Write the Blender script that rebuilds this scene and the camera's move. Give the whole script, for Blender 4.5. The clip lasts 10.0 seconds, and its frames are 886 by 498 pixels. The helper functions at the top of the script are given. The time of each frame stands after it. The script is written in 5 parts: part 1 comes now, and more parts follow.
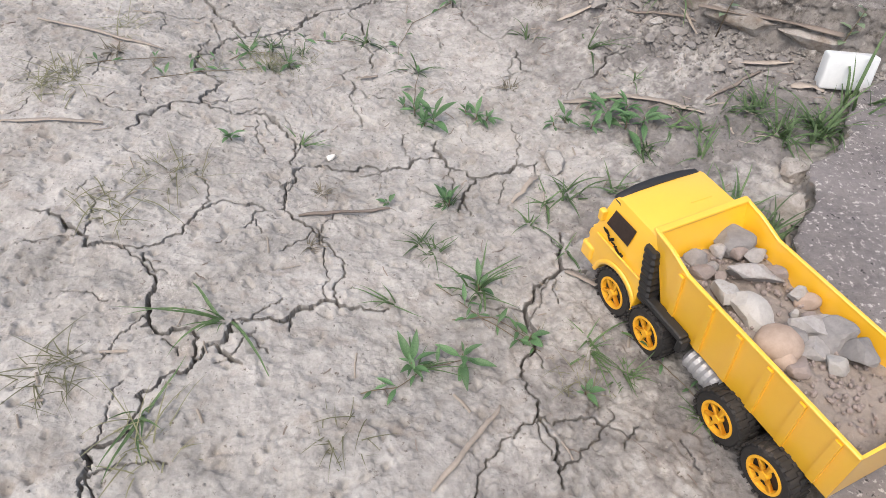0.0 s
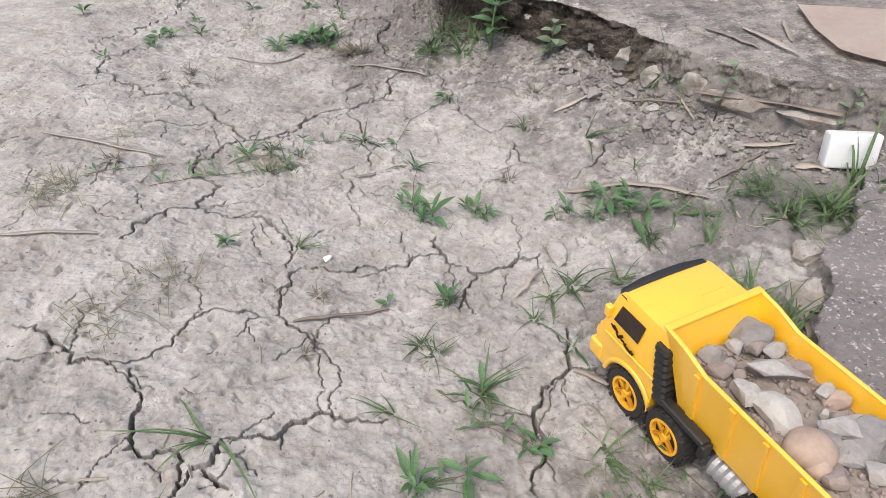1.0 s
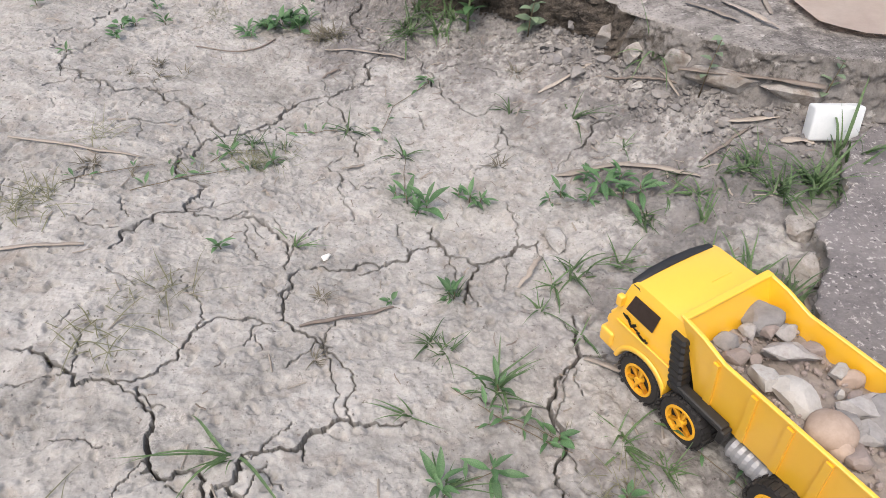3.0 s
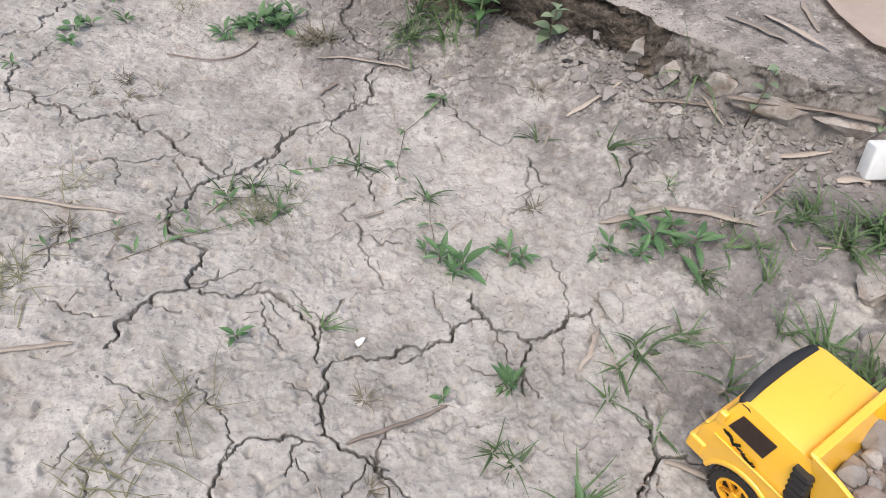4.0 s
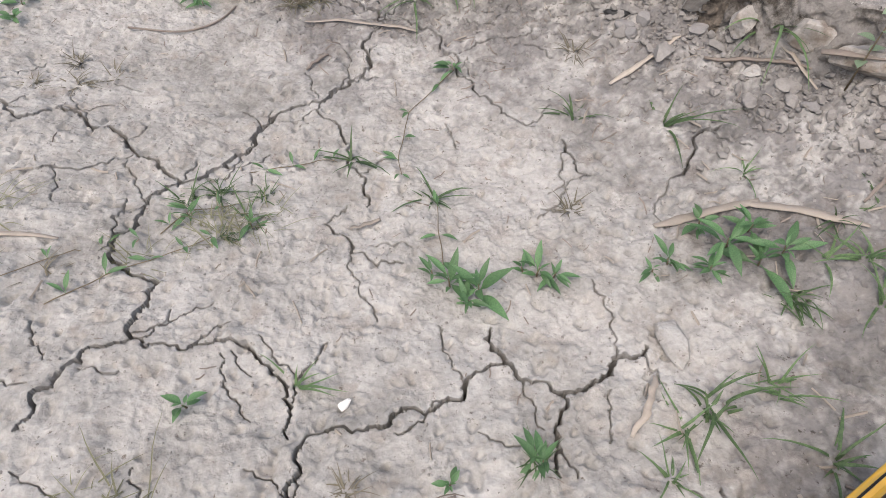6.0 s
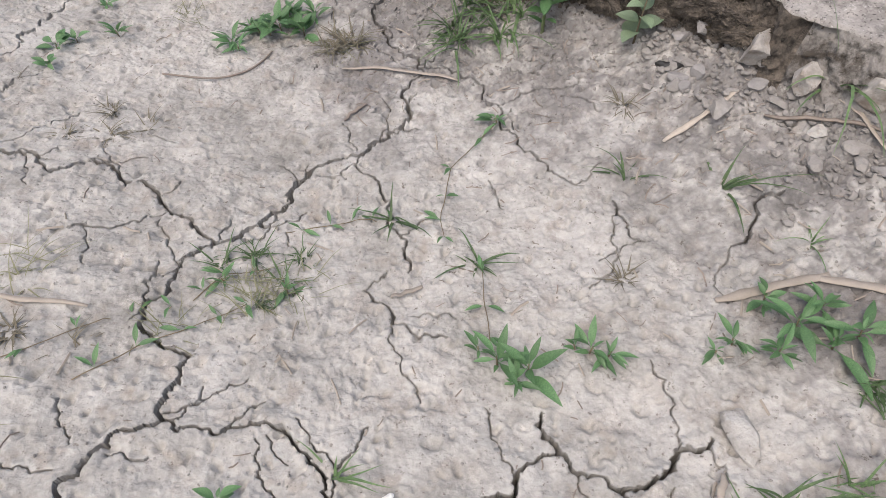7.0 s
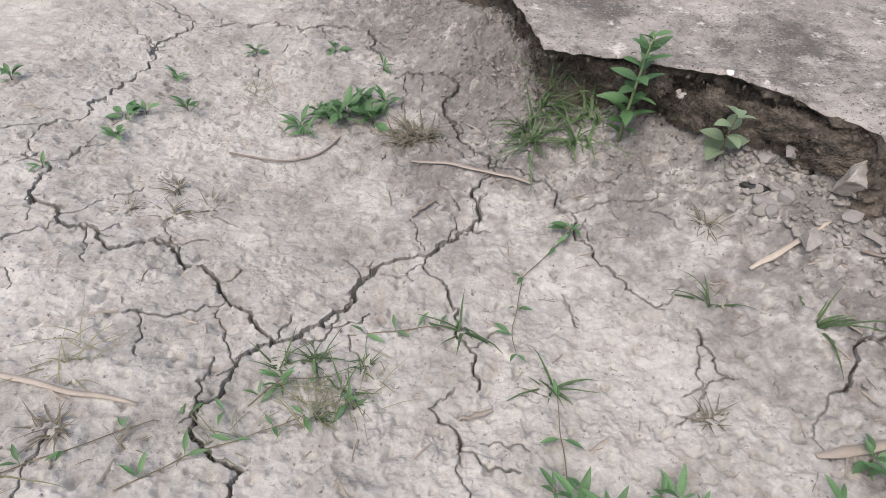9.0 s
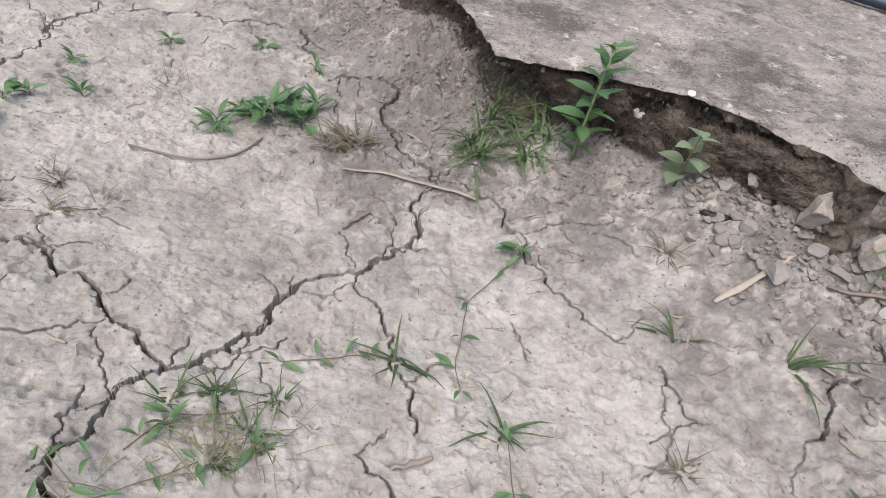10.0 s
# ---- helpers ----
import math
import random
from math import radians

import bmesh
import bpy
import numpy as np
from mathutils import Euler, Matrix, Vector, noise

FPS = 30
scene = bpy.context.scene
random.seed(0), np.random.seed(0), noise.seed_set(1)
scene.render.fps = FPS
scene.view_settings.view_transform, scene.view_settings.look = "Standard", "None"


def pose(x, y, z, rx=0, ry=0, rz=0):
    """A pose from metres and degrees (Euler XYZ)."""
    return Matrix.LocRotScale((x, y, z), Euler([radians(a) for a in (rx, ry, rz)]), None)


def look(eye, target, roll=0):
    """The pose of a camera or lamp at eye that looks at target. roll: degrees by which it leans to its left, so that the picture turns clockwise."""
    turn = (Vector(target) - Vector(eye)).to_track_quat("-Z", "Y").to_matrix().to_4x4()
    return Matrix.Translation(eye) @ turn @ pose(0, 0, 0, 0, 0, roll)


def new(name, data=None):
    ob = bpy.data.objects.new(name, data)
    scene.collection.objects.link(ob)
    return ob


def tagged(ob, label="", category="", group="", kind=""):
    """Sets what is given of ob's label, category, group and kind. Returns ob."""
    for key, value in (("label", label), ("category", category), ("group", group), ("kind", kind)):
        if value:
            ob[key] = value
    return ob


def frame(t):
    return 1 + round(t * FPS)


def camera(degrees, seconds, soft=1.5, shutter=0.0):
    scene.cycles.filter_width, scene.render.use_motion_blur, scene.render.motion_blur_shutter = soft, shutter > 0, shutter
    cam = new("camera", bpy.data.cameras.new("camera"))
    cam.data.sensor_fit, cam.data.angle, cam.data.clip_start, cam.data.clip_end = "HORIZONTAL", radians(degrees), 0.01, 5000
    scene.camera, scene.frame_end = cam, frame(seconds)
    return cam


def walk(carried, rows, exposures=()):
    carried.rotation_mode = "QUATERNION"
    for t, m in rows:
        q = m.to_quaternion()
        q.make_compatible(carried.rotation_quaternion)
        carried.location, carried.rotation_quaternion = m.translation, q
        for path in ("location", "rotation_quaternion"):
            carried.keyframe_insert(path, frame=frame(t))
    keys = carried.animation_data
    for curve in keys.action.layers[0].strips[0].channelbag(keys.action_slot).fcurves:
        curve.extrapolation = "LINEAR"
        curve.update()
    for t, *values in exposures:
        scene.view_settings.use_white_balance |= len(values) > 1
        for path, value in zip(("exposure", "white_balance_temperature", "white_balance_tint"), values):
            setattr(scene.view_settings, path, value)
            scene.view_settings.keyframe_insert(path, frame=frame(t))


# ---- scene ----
cam = camera(67.7, 10.0, soft=0.7)
PATH = [
    (0, (0.3744, 1.3488, 0.6432), (0.4128, 4.5696, -2.916), 3.7),
    (0.5, (0.3888, 1.368, 0.6312), (0.0912, 4.7184, -2.796), 1.0),
    (1, (0.3912, 1.3872, 0.636), (0.312, 5.0256, -2.4936), 0.2),
    (1.5, (0.3936, 1.3944, 0.6216), (0.3624, 4.9968, -2.5488), 0.5),
    (2, (0.384, 1.392, 0.6192), (0.3216, 5.0088, -2.5344), 1.1),
    (2.2, (0.3816, 1.3896, 0.6096), (0.3576, 4.9824, -2.5728), 1.5),
    (3.3, (0.2904, 1.4592, 0.6624), (0.5832, 4.8288, -2.7456), 0.8),
    (3.5, (0.2496, 1.5192, 0.6456), (0.756, 4.764, -2.856), 4.4),
    (4, (0.2208, 1.632, 0.6888), (0.7848, 4.8048, -2.868), 4.1),
    (4.5, (0.2592, 1.7208, 0.6144), (0.9624, 4.8072, -2.9952), 6.5),
    (5, (0.2952, 1.776, 0.5856), (0.6648, 4.7376, -3.1728), 0.5),
    (5.2, (0.2928, 1.7904, 0.5856), (0.7128, 4.776, -3.1488), 1.0),
    (6.3, (0.2808, 1.8408, 0.6024), (0.3744, 4.7592, -3.2088), -3.6),
    (6.5, (0.2664, 1.86, 0.6096), (0.2904, 4.8192, -3.168), -3.9),
    (7, (0.264, 1.8984, 0.5976), (0.3624, 4.9248, -3.1248), -3.1),
    (7.5, (0.2544, 1.9224, 0.6048), (0.3672, 5.0352, -3.0456), -2.3),
    (8, (0.252, 1.944, 0.6288), (0.336, 5.2872, -2.8152), -4.2),
    (8.5, (0.2136, 1.9392, 0.6288), (0.0696, 5.4552, -2.6376), -4.4),
    (9, (0.1968, 1.9704, 0.6), (0.2136, 5.3616, -2.7984), 0.4),
    (9.5, (0.1896, 1.9992, 0.5736), (0.396, 5.5104, -2.6952), 4.4),
    (10, (0.18, 2.0352, 0.5064), (0.7752, 5.5896, -2.664), 9.3),
]
walk(cam, [(t, look(eye, target, roll)) for t, eye, target, roll in PATH])

# ---- light: bright overcast sky, wide soft sun ----
world = bpy.data.worlds.new("overcast_sky")
scene.world = world
world.use_nodes = True
SUN_UP, SUN_TURN = 66.0, 212.0
sky = world.node_tree.nodes.new("ShaderNodeTexSky")
sky.sky_type = "NISHITA"
sky.sun_disc = False
sky.sun_elevation, sky.sun_rotation = radians(SUN_UP), radians(SUN_TURN)
sky.air_density, sky.dust_density, sky.ozone_density = 1.0, 6.0, 0.6
background = world.node_tree.nodes["Background"]
world.node_tree.links.new(sky.outputs[0], background.inputs[0])
background.inputs[1].default_value = 0.155
sun = new("sun", bpy.data.lights.new("sun", "SUN"))
sun.data.energy, sun.data.angle, sun.data.color = 0.9, radians(60), (1.0, 0.96, 0.92)
away = Vector((math.sin(radians(SUN_TURN)) * math.cos(radians(SUN_UP)), math.cos(radians(SUN_TURN)) * math.cos(radians(SUN_UP)), math.sin(radians(SUN_UP))))
sun.matrix_world = look(away * 20, (0, 0, 0))
scene.view_settings.exposure = 0.46


# ---- materials ----
def material(name, dark, light, rough=0.9, scales=(6, 45, 260), bump=0.4, depth=0.002, metal=0.0, contrast=0.5, vary=0.0, spots=None, translucent=0.0, coords="Object"):
    """Noise at three sizes between two colours, with fine relief. vary: change of value from object to object."""
    m = bpy.data.materials.new(name)
    m.use_nodes = True
    n, l = m.node_tree.nodes, m.node_tree.links
    bsdf = n["Principled BSDF"]
    bsdf.inputs["Roughness"].default_value, bsdf.inputs["Metallic"].default_value = rough, metal
    where = n.new("ShaderNodeTexCoord").outputs[coords]
    info = n.new("ShaderNodeObjectInfo")
    shift = n.new("ShaderNodeVectorMath")
    shift.operation = "MULTIPLY_ADD"
    l.new(info.outputs["Random"], shift.inputs[0])
    shift.inputs[1].default_value = (13, 7, 5)
    l.new(where, shift.inputs[2])
    total = None
    for k, (size, weight) in enumerate(zip(scales, (0.45, 0.35, 0.2))):
        tex = n.new("ShaderNodeTexNoise")
        tex.inputs["Scale"].default_value, tex.inputs["Detail"].default_value, tex.inputs["Roughness"].default_value = size, 5, 0.6
        l.new(shift.outputs[0], tex.inputs["Vector"])
        add = n.new("ShaderNodeMath")
        add.operation = "MULTIPLY_ADD"
        l.new(tex.outputs[0], add.inputs[0])
        add.inputs[1].default_value = weight
        if total:
            l.new(total, add.inputs[2])
        else:
            add.inputs[2].default_value = 0
        total = add.outputs[0]
    ramp = n.new("ShaderNodeValToRGB")
    ramp.color_ramp.elements[0].position, ramp.color_ramp.elements[1].position = 0.5 - 0.3 * contrast, 0.5 + 0.3 * contrast
    ramp.color_ramp.elements[0].color, ramp.color_ramp.elements[1].color = (*dark, 1), (*light, 1)
    l.new(total, ramp.inputs[0])
    colour = ramp.outputs[0]
    for tint, size, low, high in spots or ():
        tex = n.new("ShaderNodeTexNoise")
        tex.inputs["Scale"].default_value, tex.inputs["Detail"].default_value, tex.inputs["Roughness"].default_value = size, 12, 0.68 if size > 20 else 0.80
        l.new(shift.outputs[0], tex.inputs["Vector"])
        cut = n.new("ShaderNodeMapRange")
        cut.inputs[1].default_value, cut.inputs[2].default_value = low, high
        l.new(tex.outputs[0], cut.inputs[0])
        mix = n.new("ShaderNodeMix")
        mix.data_type = "RGBA"
        l.new(cut.outputs[0], mix.inputs[0])
        l.new(colour, mix.inputs[6])
        mix.inputs[7].default_value = (*tint, 1)
        colour = mix.outputs[2]
    if vary:
        hsv = n.new("ShaderNodeHueSaturation")
        span = n.new("ShaderNodeMapRange")
        span.inputs[3].default_value, span.inputs[4].default_value = 1 - vary, 1 + vary
        l.new(info.outputs["Random"], span.inputs[0])
        l.new(span.outputs[0], hsv.inputs["Value"])
        l.new(colour, hsv.inputs["Color"])
        colour = hsv.outputs[0]
    l.new(colour, bsdf.inputs["Base Color"])
    if bump:
        rise = n.new("ShaderNodeBump")
        rise.inputs["Strength"].default_value, rise.inputs["Distance"].default_value = bump, depth
        l.new(total, rise.inputs["Height"])
        l.new(rise.outputs[0], bsdf.inputs["Normal"])
    if translucent:
        thin = n.new("ShaderNodeBsdfTranslucent")
        l.new(colour, thin.inputs[0])
        both = n.new("ShaderNodeMixShader")
        both.inputs[0].default_value = translucent
        l.new(bsdf.outputs[0], both.inputs[1])
        l.new(thin.outputs[0], both.inputs[2])
        l.new(both.outputs[0], n["Material Output"].inputs[0])
    return m


CLAY = material("dried_clay", (0.176, 0.168, 0.155), (0.485, 0.469, 0.444), 0.95, (8, 55, 230), 1.0, 0.0075, contrast=0.52, spots=[((0.245, 0.217, 0.190), 26.0, 0.53, 0.68), ((0.60, 0.585, 0.555), 13.0, 0.56, 0.74), ((0.13, 0.11, 0.095), 120.0, 0.605, 0.68)])
CLOD = material("clay_clods", (0.14, 0.13, 0.12), (0.36, 0.34, 0.32), 0.95, (14, 80, 350), 0.6, 0.003, contrast=0.8, vary=0.12)
CONCRETE = material("weathered_concrete", (0.10, 0.091, 0.084), (0.40, 0.373, 0.347), 0.92, (9, 55, 320), 1.0, 0.005, contrast=0.55, spots=[((0.095, 0.086, 0.08), 7.0, 0.48, 0.58), ((0.50, 0.475, 0.45), 34.0, 0.59, 0.68), ((0.045, 0.04, 0.036), 210.0, 0.56, 0.63), ((0.46, 0.44, 0.415), 300.0, 0.60, 0.66)])
PALE_CONCRETE = material("pale_broken_concrete", (0.20, 0.185, 0.165), (0.48, 0.45, 0.42), 0.92, (14, 70, 320), 1.0, 0.006, contrast=0.6, spots=[((0.20, 0.165, 0.135), 22.0, 0.52, 0.66), ((0.10, 0.085, 0.07), 120.0, 0.60, 0.68)])
DARK_CONCRETE = material("dark_worn_concrete", (0.085, 0.078, 0.08), (0.265, 0.245, 0.24), 0.92, (9, 90, 420), 1.0, 0.004, contrast=0.7, spots=[((0.44, 0.41, 0.38), 12.0, 0.58, 0.68), ((0.42, 0.40, 0.38), 130.0, 0.56, 0.63), ((0.03, 0.03, 0.03), 90.0, 0.60, 0.66)])
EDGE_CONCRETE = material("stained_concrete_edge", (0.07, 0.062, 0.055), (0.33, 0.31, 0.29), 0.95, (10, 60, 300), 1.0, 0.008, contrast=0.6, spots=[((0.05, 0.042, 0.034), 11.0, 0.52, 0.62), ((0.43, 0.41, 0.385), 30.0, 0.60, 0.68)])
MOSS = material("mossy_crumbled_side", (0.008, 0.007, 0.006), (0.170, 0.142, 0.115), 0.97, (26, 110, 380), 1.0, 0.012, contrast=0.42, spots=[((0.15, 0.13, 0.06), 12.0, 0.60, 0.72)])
STONE_DARK = material("grey_stone", (0.15, 0.145, 0.145), (0.30, 0.285, 0.275), 0.9, (30, 120, 500), 0.5, 0.002, contrast=0.8, vary=0.12)
STONE_GREY = material("pale_grey_stone", (0.20, 0.19, 0.18), (0.42, 0.40, 0.385), 0.9, (30, 120, 500), 0.6, 0.003, contrast=0.8, vary=0.12, spots=[((0.22, 0.19, 0.17), 40, 0.55, 0.7)])
STONE_BROWN = material("reddish_brown_stone", (0.19, 0.16, 0.145), (0.33, 0.275, 0.25), 0.9, (30, 120, 500), 0.4, 0.002, contrast=0.8, vary=0.12)
STONE_WHITE = material("whitish_stone", (0.26, 0.248, 0.23), (0.50, 0.482, 0.455), 0.9, (25, 110, 500), 0.6, 0.003, contrast=0.9, vary=0.08, spots=[((0.28, 0.25, 0.22), 45, 0.56, 0.7)])
STONE_TAN = material("smooth_tan_pebble", (0.30, 0.225, 0.175), (0.46, 0.36, 0.29), 0.75, (30, 120, 500), 0.2, 0.001, contrast=0.7)
SAND = material("damp_sandy_soil", (0.17, 0.145, 0.125), (0.34, 0.295, 0.26), 0.97, (25, 160, 700), 0.9, 0.004, contrast=0.8)
WHITE_BIT = material("white_pebble", (0.66, 0.64, 0.60), (0.86, 0.84, 0.81), 0.8, (60, 200, 600), 0.4, 0.001)
YELLOW = material("yellow_plastic", (0.95, 0.505, 0.018), (0.98, 0.565, 0.028), 0.38, (8, 40, 300), 0.06, 0.0006, contrast=0.8, spots=[((0.62, 0.36, 0.04), 26, 0.64, 0.80)])
YELLOW.node_tree.nodes["Principled BSDF"].inputs["Specular IOR Level"].default_value = 0.9
YELLOW.node_tree.nodes["Principled BSDF"].inputs["Coat IOR"].default_value = 1.75
YELLOW.node_tree.nodes["Principled BSDF"].inputs["Coat Weight"].default_value = 1.0
YELLOW.node_tree.nodes["Principled BSDF"].inputs["Coat Roughness"].default_value = 0.25
RIM_YELLOW = material("orange_yellow_rim_plastic", (0.82, 0.40, 0.02), (0.90, 0.47, 0.035), 0.45, (8, 60, 300), 0.1, 0.0006)
BLACK = material("black_plastic", (0.012, 0.012, 0.013), (0.028, 0.027, 0.027), 0.5, (12, 80, 300), 0.15, 0.0006, spots=[((0.10, 0.09, 0.08), 30, 0.62, 0.85)])
RUBBER = material("dusty_black_tyre", (0.013, 0.012, 0.012), (0.035, 0.032, 0.03), 0.75, (20, 90, 300), 0.3, 0.001, spots=[((0.16, 0.135, 0.115), 26, 0.56, 0.80)])
WINDOW = material("brown_tinted_sticker", (0.06, 0.042, 0.038), (0.12, 0.085, 0.075), 0.35, (20, 90, 300), 0.1, 0.0005)
SILVER = material("silver_grey_plastic", (0.30, 0.30, 0.31), (0.42, 0.42, 0.43), 0.38, (15, 80, 300), 0.08, 0.0005, metal=0.3)
GRASS = material("green_grass", (0.042, 0.083, 0.036), (0.138, 0.212, 0.086), 0.6, (9, 40, 200), 0.0, vary=0.3, translucent=0.25)
DRY = material("drying_grass", (0.10, 0.11, 0.055), (0.25, 0.24, 0.155), 0.8, (18, 60, 200), 0.0, vary=0.25, translucent=0.2, contrast=0.9)
SCRAP = material("withered_brown_weed", (0.07, 0.065, 0.045), (0.19, 0.165, 0.12), 0.9, (30, 60, 200), 0.0, vary=0.2)
LEAF = material("green_leaf", (0.048, 0.115, 0.047), (0.140, 0.258, 0.108), 0.5, (30, 90, 300), 0.25, 0.001, vary=0.22, translucent=0.25)
PALE_LEAF = material("pale_green_leaf", (0.14, 0.20, 0.12), (0.26, 0.34, 0.22), 0.55, (30, 90, 300), 0.25, 0.001, vary=0.15, translucent=0.25)
STEM = material("brown_green_stem", (0.10, 0.075, 0.05), (0.19, 0.15, 0.09), 0.8, (40, 120, 300), 0.2, 0.001)
GREEN_STEM = material("fresh_green_stem", (0.16, 0.21, 0.09), (0.26, 0.33, 0.15), 0.6, (40, 120, 300), 0.15, 0.001)
STRAW = material("dry_bamboo_strip", (0.20, 0.172, 0.142), (0.42, 0.368, 0.315), 0.75, (9, 70, 400), 0.4, 0.001, contrast=0.9, vary=0.22)
BARK = material("brown_dry_husk", (0.13, 0.107, 0.09), (0.28, 0.235, 0.20), 0.8, (14, 70, 400), 0.4, 0.001, contrast=0.9)
BOARD = material("pinkish_fibre_board", (0.55, 0.455, 0.395), (0.72, 0.63, 0.56), 0.9, (6, 50, 300), 0.3, 0.001, contrast=0.7)
WHITE_PLASTIC = material("white_plastic", (0.66, 0.69, 0.70), (0.78, 0.80, 0.81), 0.4, (12, 60, 300), 0.05, 0.0005, spots=[((0.40, 0.42, 0.44), 40, 0.68, 0.75)])
PIPE = material("dark_blue_hose", (0.015, 0.03, 0.05), (0.03, 0.05, 0.075), 0.45, (12, 60, 300), 0.1, 0.0005)


def loose_soil(m, tint):
    """Lets the loose darker soil, whose spread the ground carries as an attribute, cover the crust."""
    n, l = m.node_tree.nodes, m.node_tree.links
    bsdf = n["Principled BSDF"]
    crust = bsdf.inputs["Base Color"].links[0].from_socket
    spread_of = n.new("ShaderNodeAttribute")
    spread_of.attribute_name = "soil"
    mix = n.new("ShaderNodeMix")
    mix.data_type, mix.blend_type = "RGBA", "MULTIPLY"
    l.new(spread_of.outputs["Fac"], mix.inputs[0])
    l.new(crust, mix.inputs[6])
    mix.inputs[7].default_value = (*tint, 1)
    l.new(mix.outputs[2], bsdf.inputs["Base Color"])


loose_soil(CLAY, (0.54, 0.53, 0.54))


# ---- building helpers ----
def finish(ob, mat, smooth=True):
    ob.data.materials.append(mat)
    if smooth:
        ob.data.shade_smooth()
    return ob


def mesh_of(name, bm, mat, smooth=True):
    me = bpy.data.meshes.new(name)
    bm.normal_update()
    bm.to_mesh(me)
    bm.free()
    me.materials.append(mat)
    if smooth:
        me.shade_smooth()
    return me


def part(name, bm, mat, parent, label="", smooth=False):
    ob = new(name, mesh_of(name, bm, mat, smooth))
    ob.parent = parent
    return tagged(ob, label)


def hashed(ix, iy, seed):
    v = (ix * 374761393 + iy * 668265263 + seed * 1442695041) & 0xFFFFFFFF
    v = ((v ^ (v >> 13)) * 1274126177) & 0xFFFFFFFF
    return ((v ^ (v >> 16)) & 0xFFFF) / 65535.0


def value_noise(x, y, seed):
    x0, y0 = np.floor(x), np.floor(y)
    fx, fy = x - x0, y - y0
    ix, iy = x0.astype(np.int64), y0.astype(np.int64)
    fx, fy = fx * fx * fx * (fx * (fx * 6 - 15) + 10), fy * fy * fy * (fy * (fy * 6 - 15) + 10)
    a, b = hashed(ix, iy, seed), hashed(ix + 1, iy, seed)
    c, d = hashed(ix, iy + 1, seed), hashed(ix + 1, iy + 1, seed)
    return (a + (b - a) * fx) * (1 - fy) + (c + (d - c) * fx) * fy - 0.5


def layered(x, y, size, octaves, seed, gain=0.5):
    out, amp = 0.0, 1.0
    for k in range(octaves):
        turn = 0.6 * k + 0.3
        u, v = x * math.cos(turn) - y * math.sin(turn), x * math.sin(turn) + y * math.cos(turn)
        out = out + amp * value_noise(u / size + 57.3, v / size + 31.7, seed + k)
        size, amp = size * 0.5, amp * gain
    return out


# ---- ground: one sheet of cracked clay ----
CRACKS = []
dice = random.Random(7)


def crack(width, *way):
    """A crack of so many millimetres along a rough way, broken up into ever smaller bends."""
    way = [Vector(p) for p in way]
    for level in range(4):
        finer = [way[0]]
        for a, b in zip(way, way[1:]):
            d = b - a
            if d.length > 0.005:
                finer.append((a + b) / 2 + Vector((-d.y, d.x)) * dice.uniform(-0.25, 0.25))
            finer.append(b)
        way = finer
    CRACKS.append((width / 1000, way))


crack(7.5, (0.274, 2.742), (0.253, 2.721), (0.251, 2.663), (0.234, 2.627), (0.212, 2.603), (0.171, 2.573), (0.131, 2.561), (0.110, 2.545), (0.094, 2.529), (0.092, 2.496), (0.083, 2.479), (0.061, 2.451), (0.030, 2.427), (0.007, 2.414))
crack(2.2, (0.030, 2.427), (0.077, 2.454), (0.103, 2.465), (0.112, 2.481))
crack(5.5, (0.274, 2.742), (0.272, 2.778), (0.241, 2.812), (0.222, 2.845), (0.222, 2.871), (0.201, 2.899), (0.206, 2.930), (0.225, 2.960), (0.206, 2.996), (0.156, 3.015), (0.116, 3.011))
crack(6.5, (0.007, 2.415), (-0.009, 2.437), (-0.028, 2.462), (-0.060, 2.486), (-0.071, 2.504), (-0.117, 2.527), (-0.132, 2.551), (-0.149, 2.567), (-0.187, 2.559), (-0.206, 2.547), (-0.227, 2.558), (-0.250, 2.584), (-0.289, 2.588), (-0.298, 2.610), (-0.325, 2.623), (-0.349, 2.670), (-0.347, 2.691), (-0.395, 2.724))
crack(2.2, (-0.289, 2.588), (-0.311, 2.568), (-0.337, 2.538))
crack(2.2, (-0.056, 2.472), (-0.097, 2.457), (-0.130, 2.445), (-0.165, 2.441))
crack(6, (0.008, 2.415), (-0.015, 2.403), (-0.027, 2.378), (-0.030, 2.359), (-0.049, 2.331), (-0.043, 2.293), (0.010, 2.263), (0.005, 2.240), (-0.002, 2.218), (0.001, 2.187), (-0.027, 2.174), (-0.050, 2.158), (-0.073, 2.129), (-0.079, 2.091))
crack(3.5, (0.001, 2.185), (0.034, 2.177), (0.069, 2.176), (0.095, 2.180), (0.120, 2.163), (0.136, 2.141), (0.153, 2.125), (0.159, 2.102), (0.157, 2.069))
crack(5.5, (-0.353, 2.840), (-0.362, 2.874), (-0.348, 2.927), (-0.334, 2.994), (-0.323, 3.063), (-0.311, 3.143), (-0.287, 3.194), (-0.232, 3.214), (-0.133, 3.222), (-0.071, 3.188), (0.017, 3.197), (0.071, 3.147), (0.102, 3.081))
crack(2.2, (-0.280, 3.207), (-0.322, 3.222), (-0.359, 3.276))
crack(2.2, (-0.353, 2.840), (-0.397, 2.818), (-0.451, 2.779))
crack(3, (0.278, 2.758), (0.334, 2.726), (0.361, 2.686), (0.382, 2.650), (0.388, 2.600), (0.410, 2.555), (0.434, 2.507), (0.467, 2.480))
crack(3.5, (0.499, 2.454), (0.503, 2.424), (0.522, 2.384))
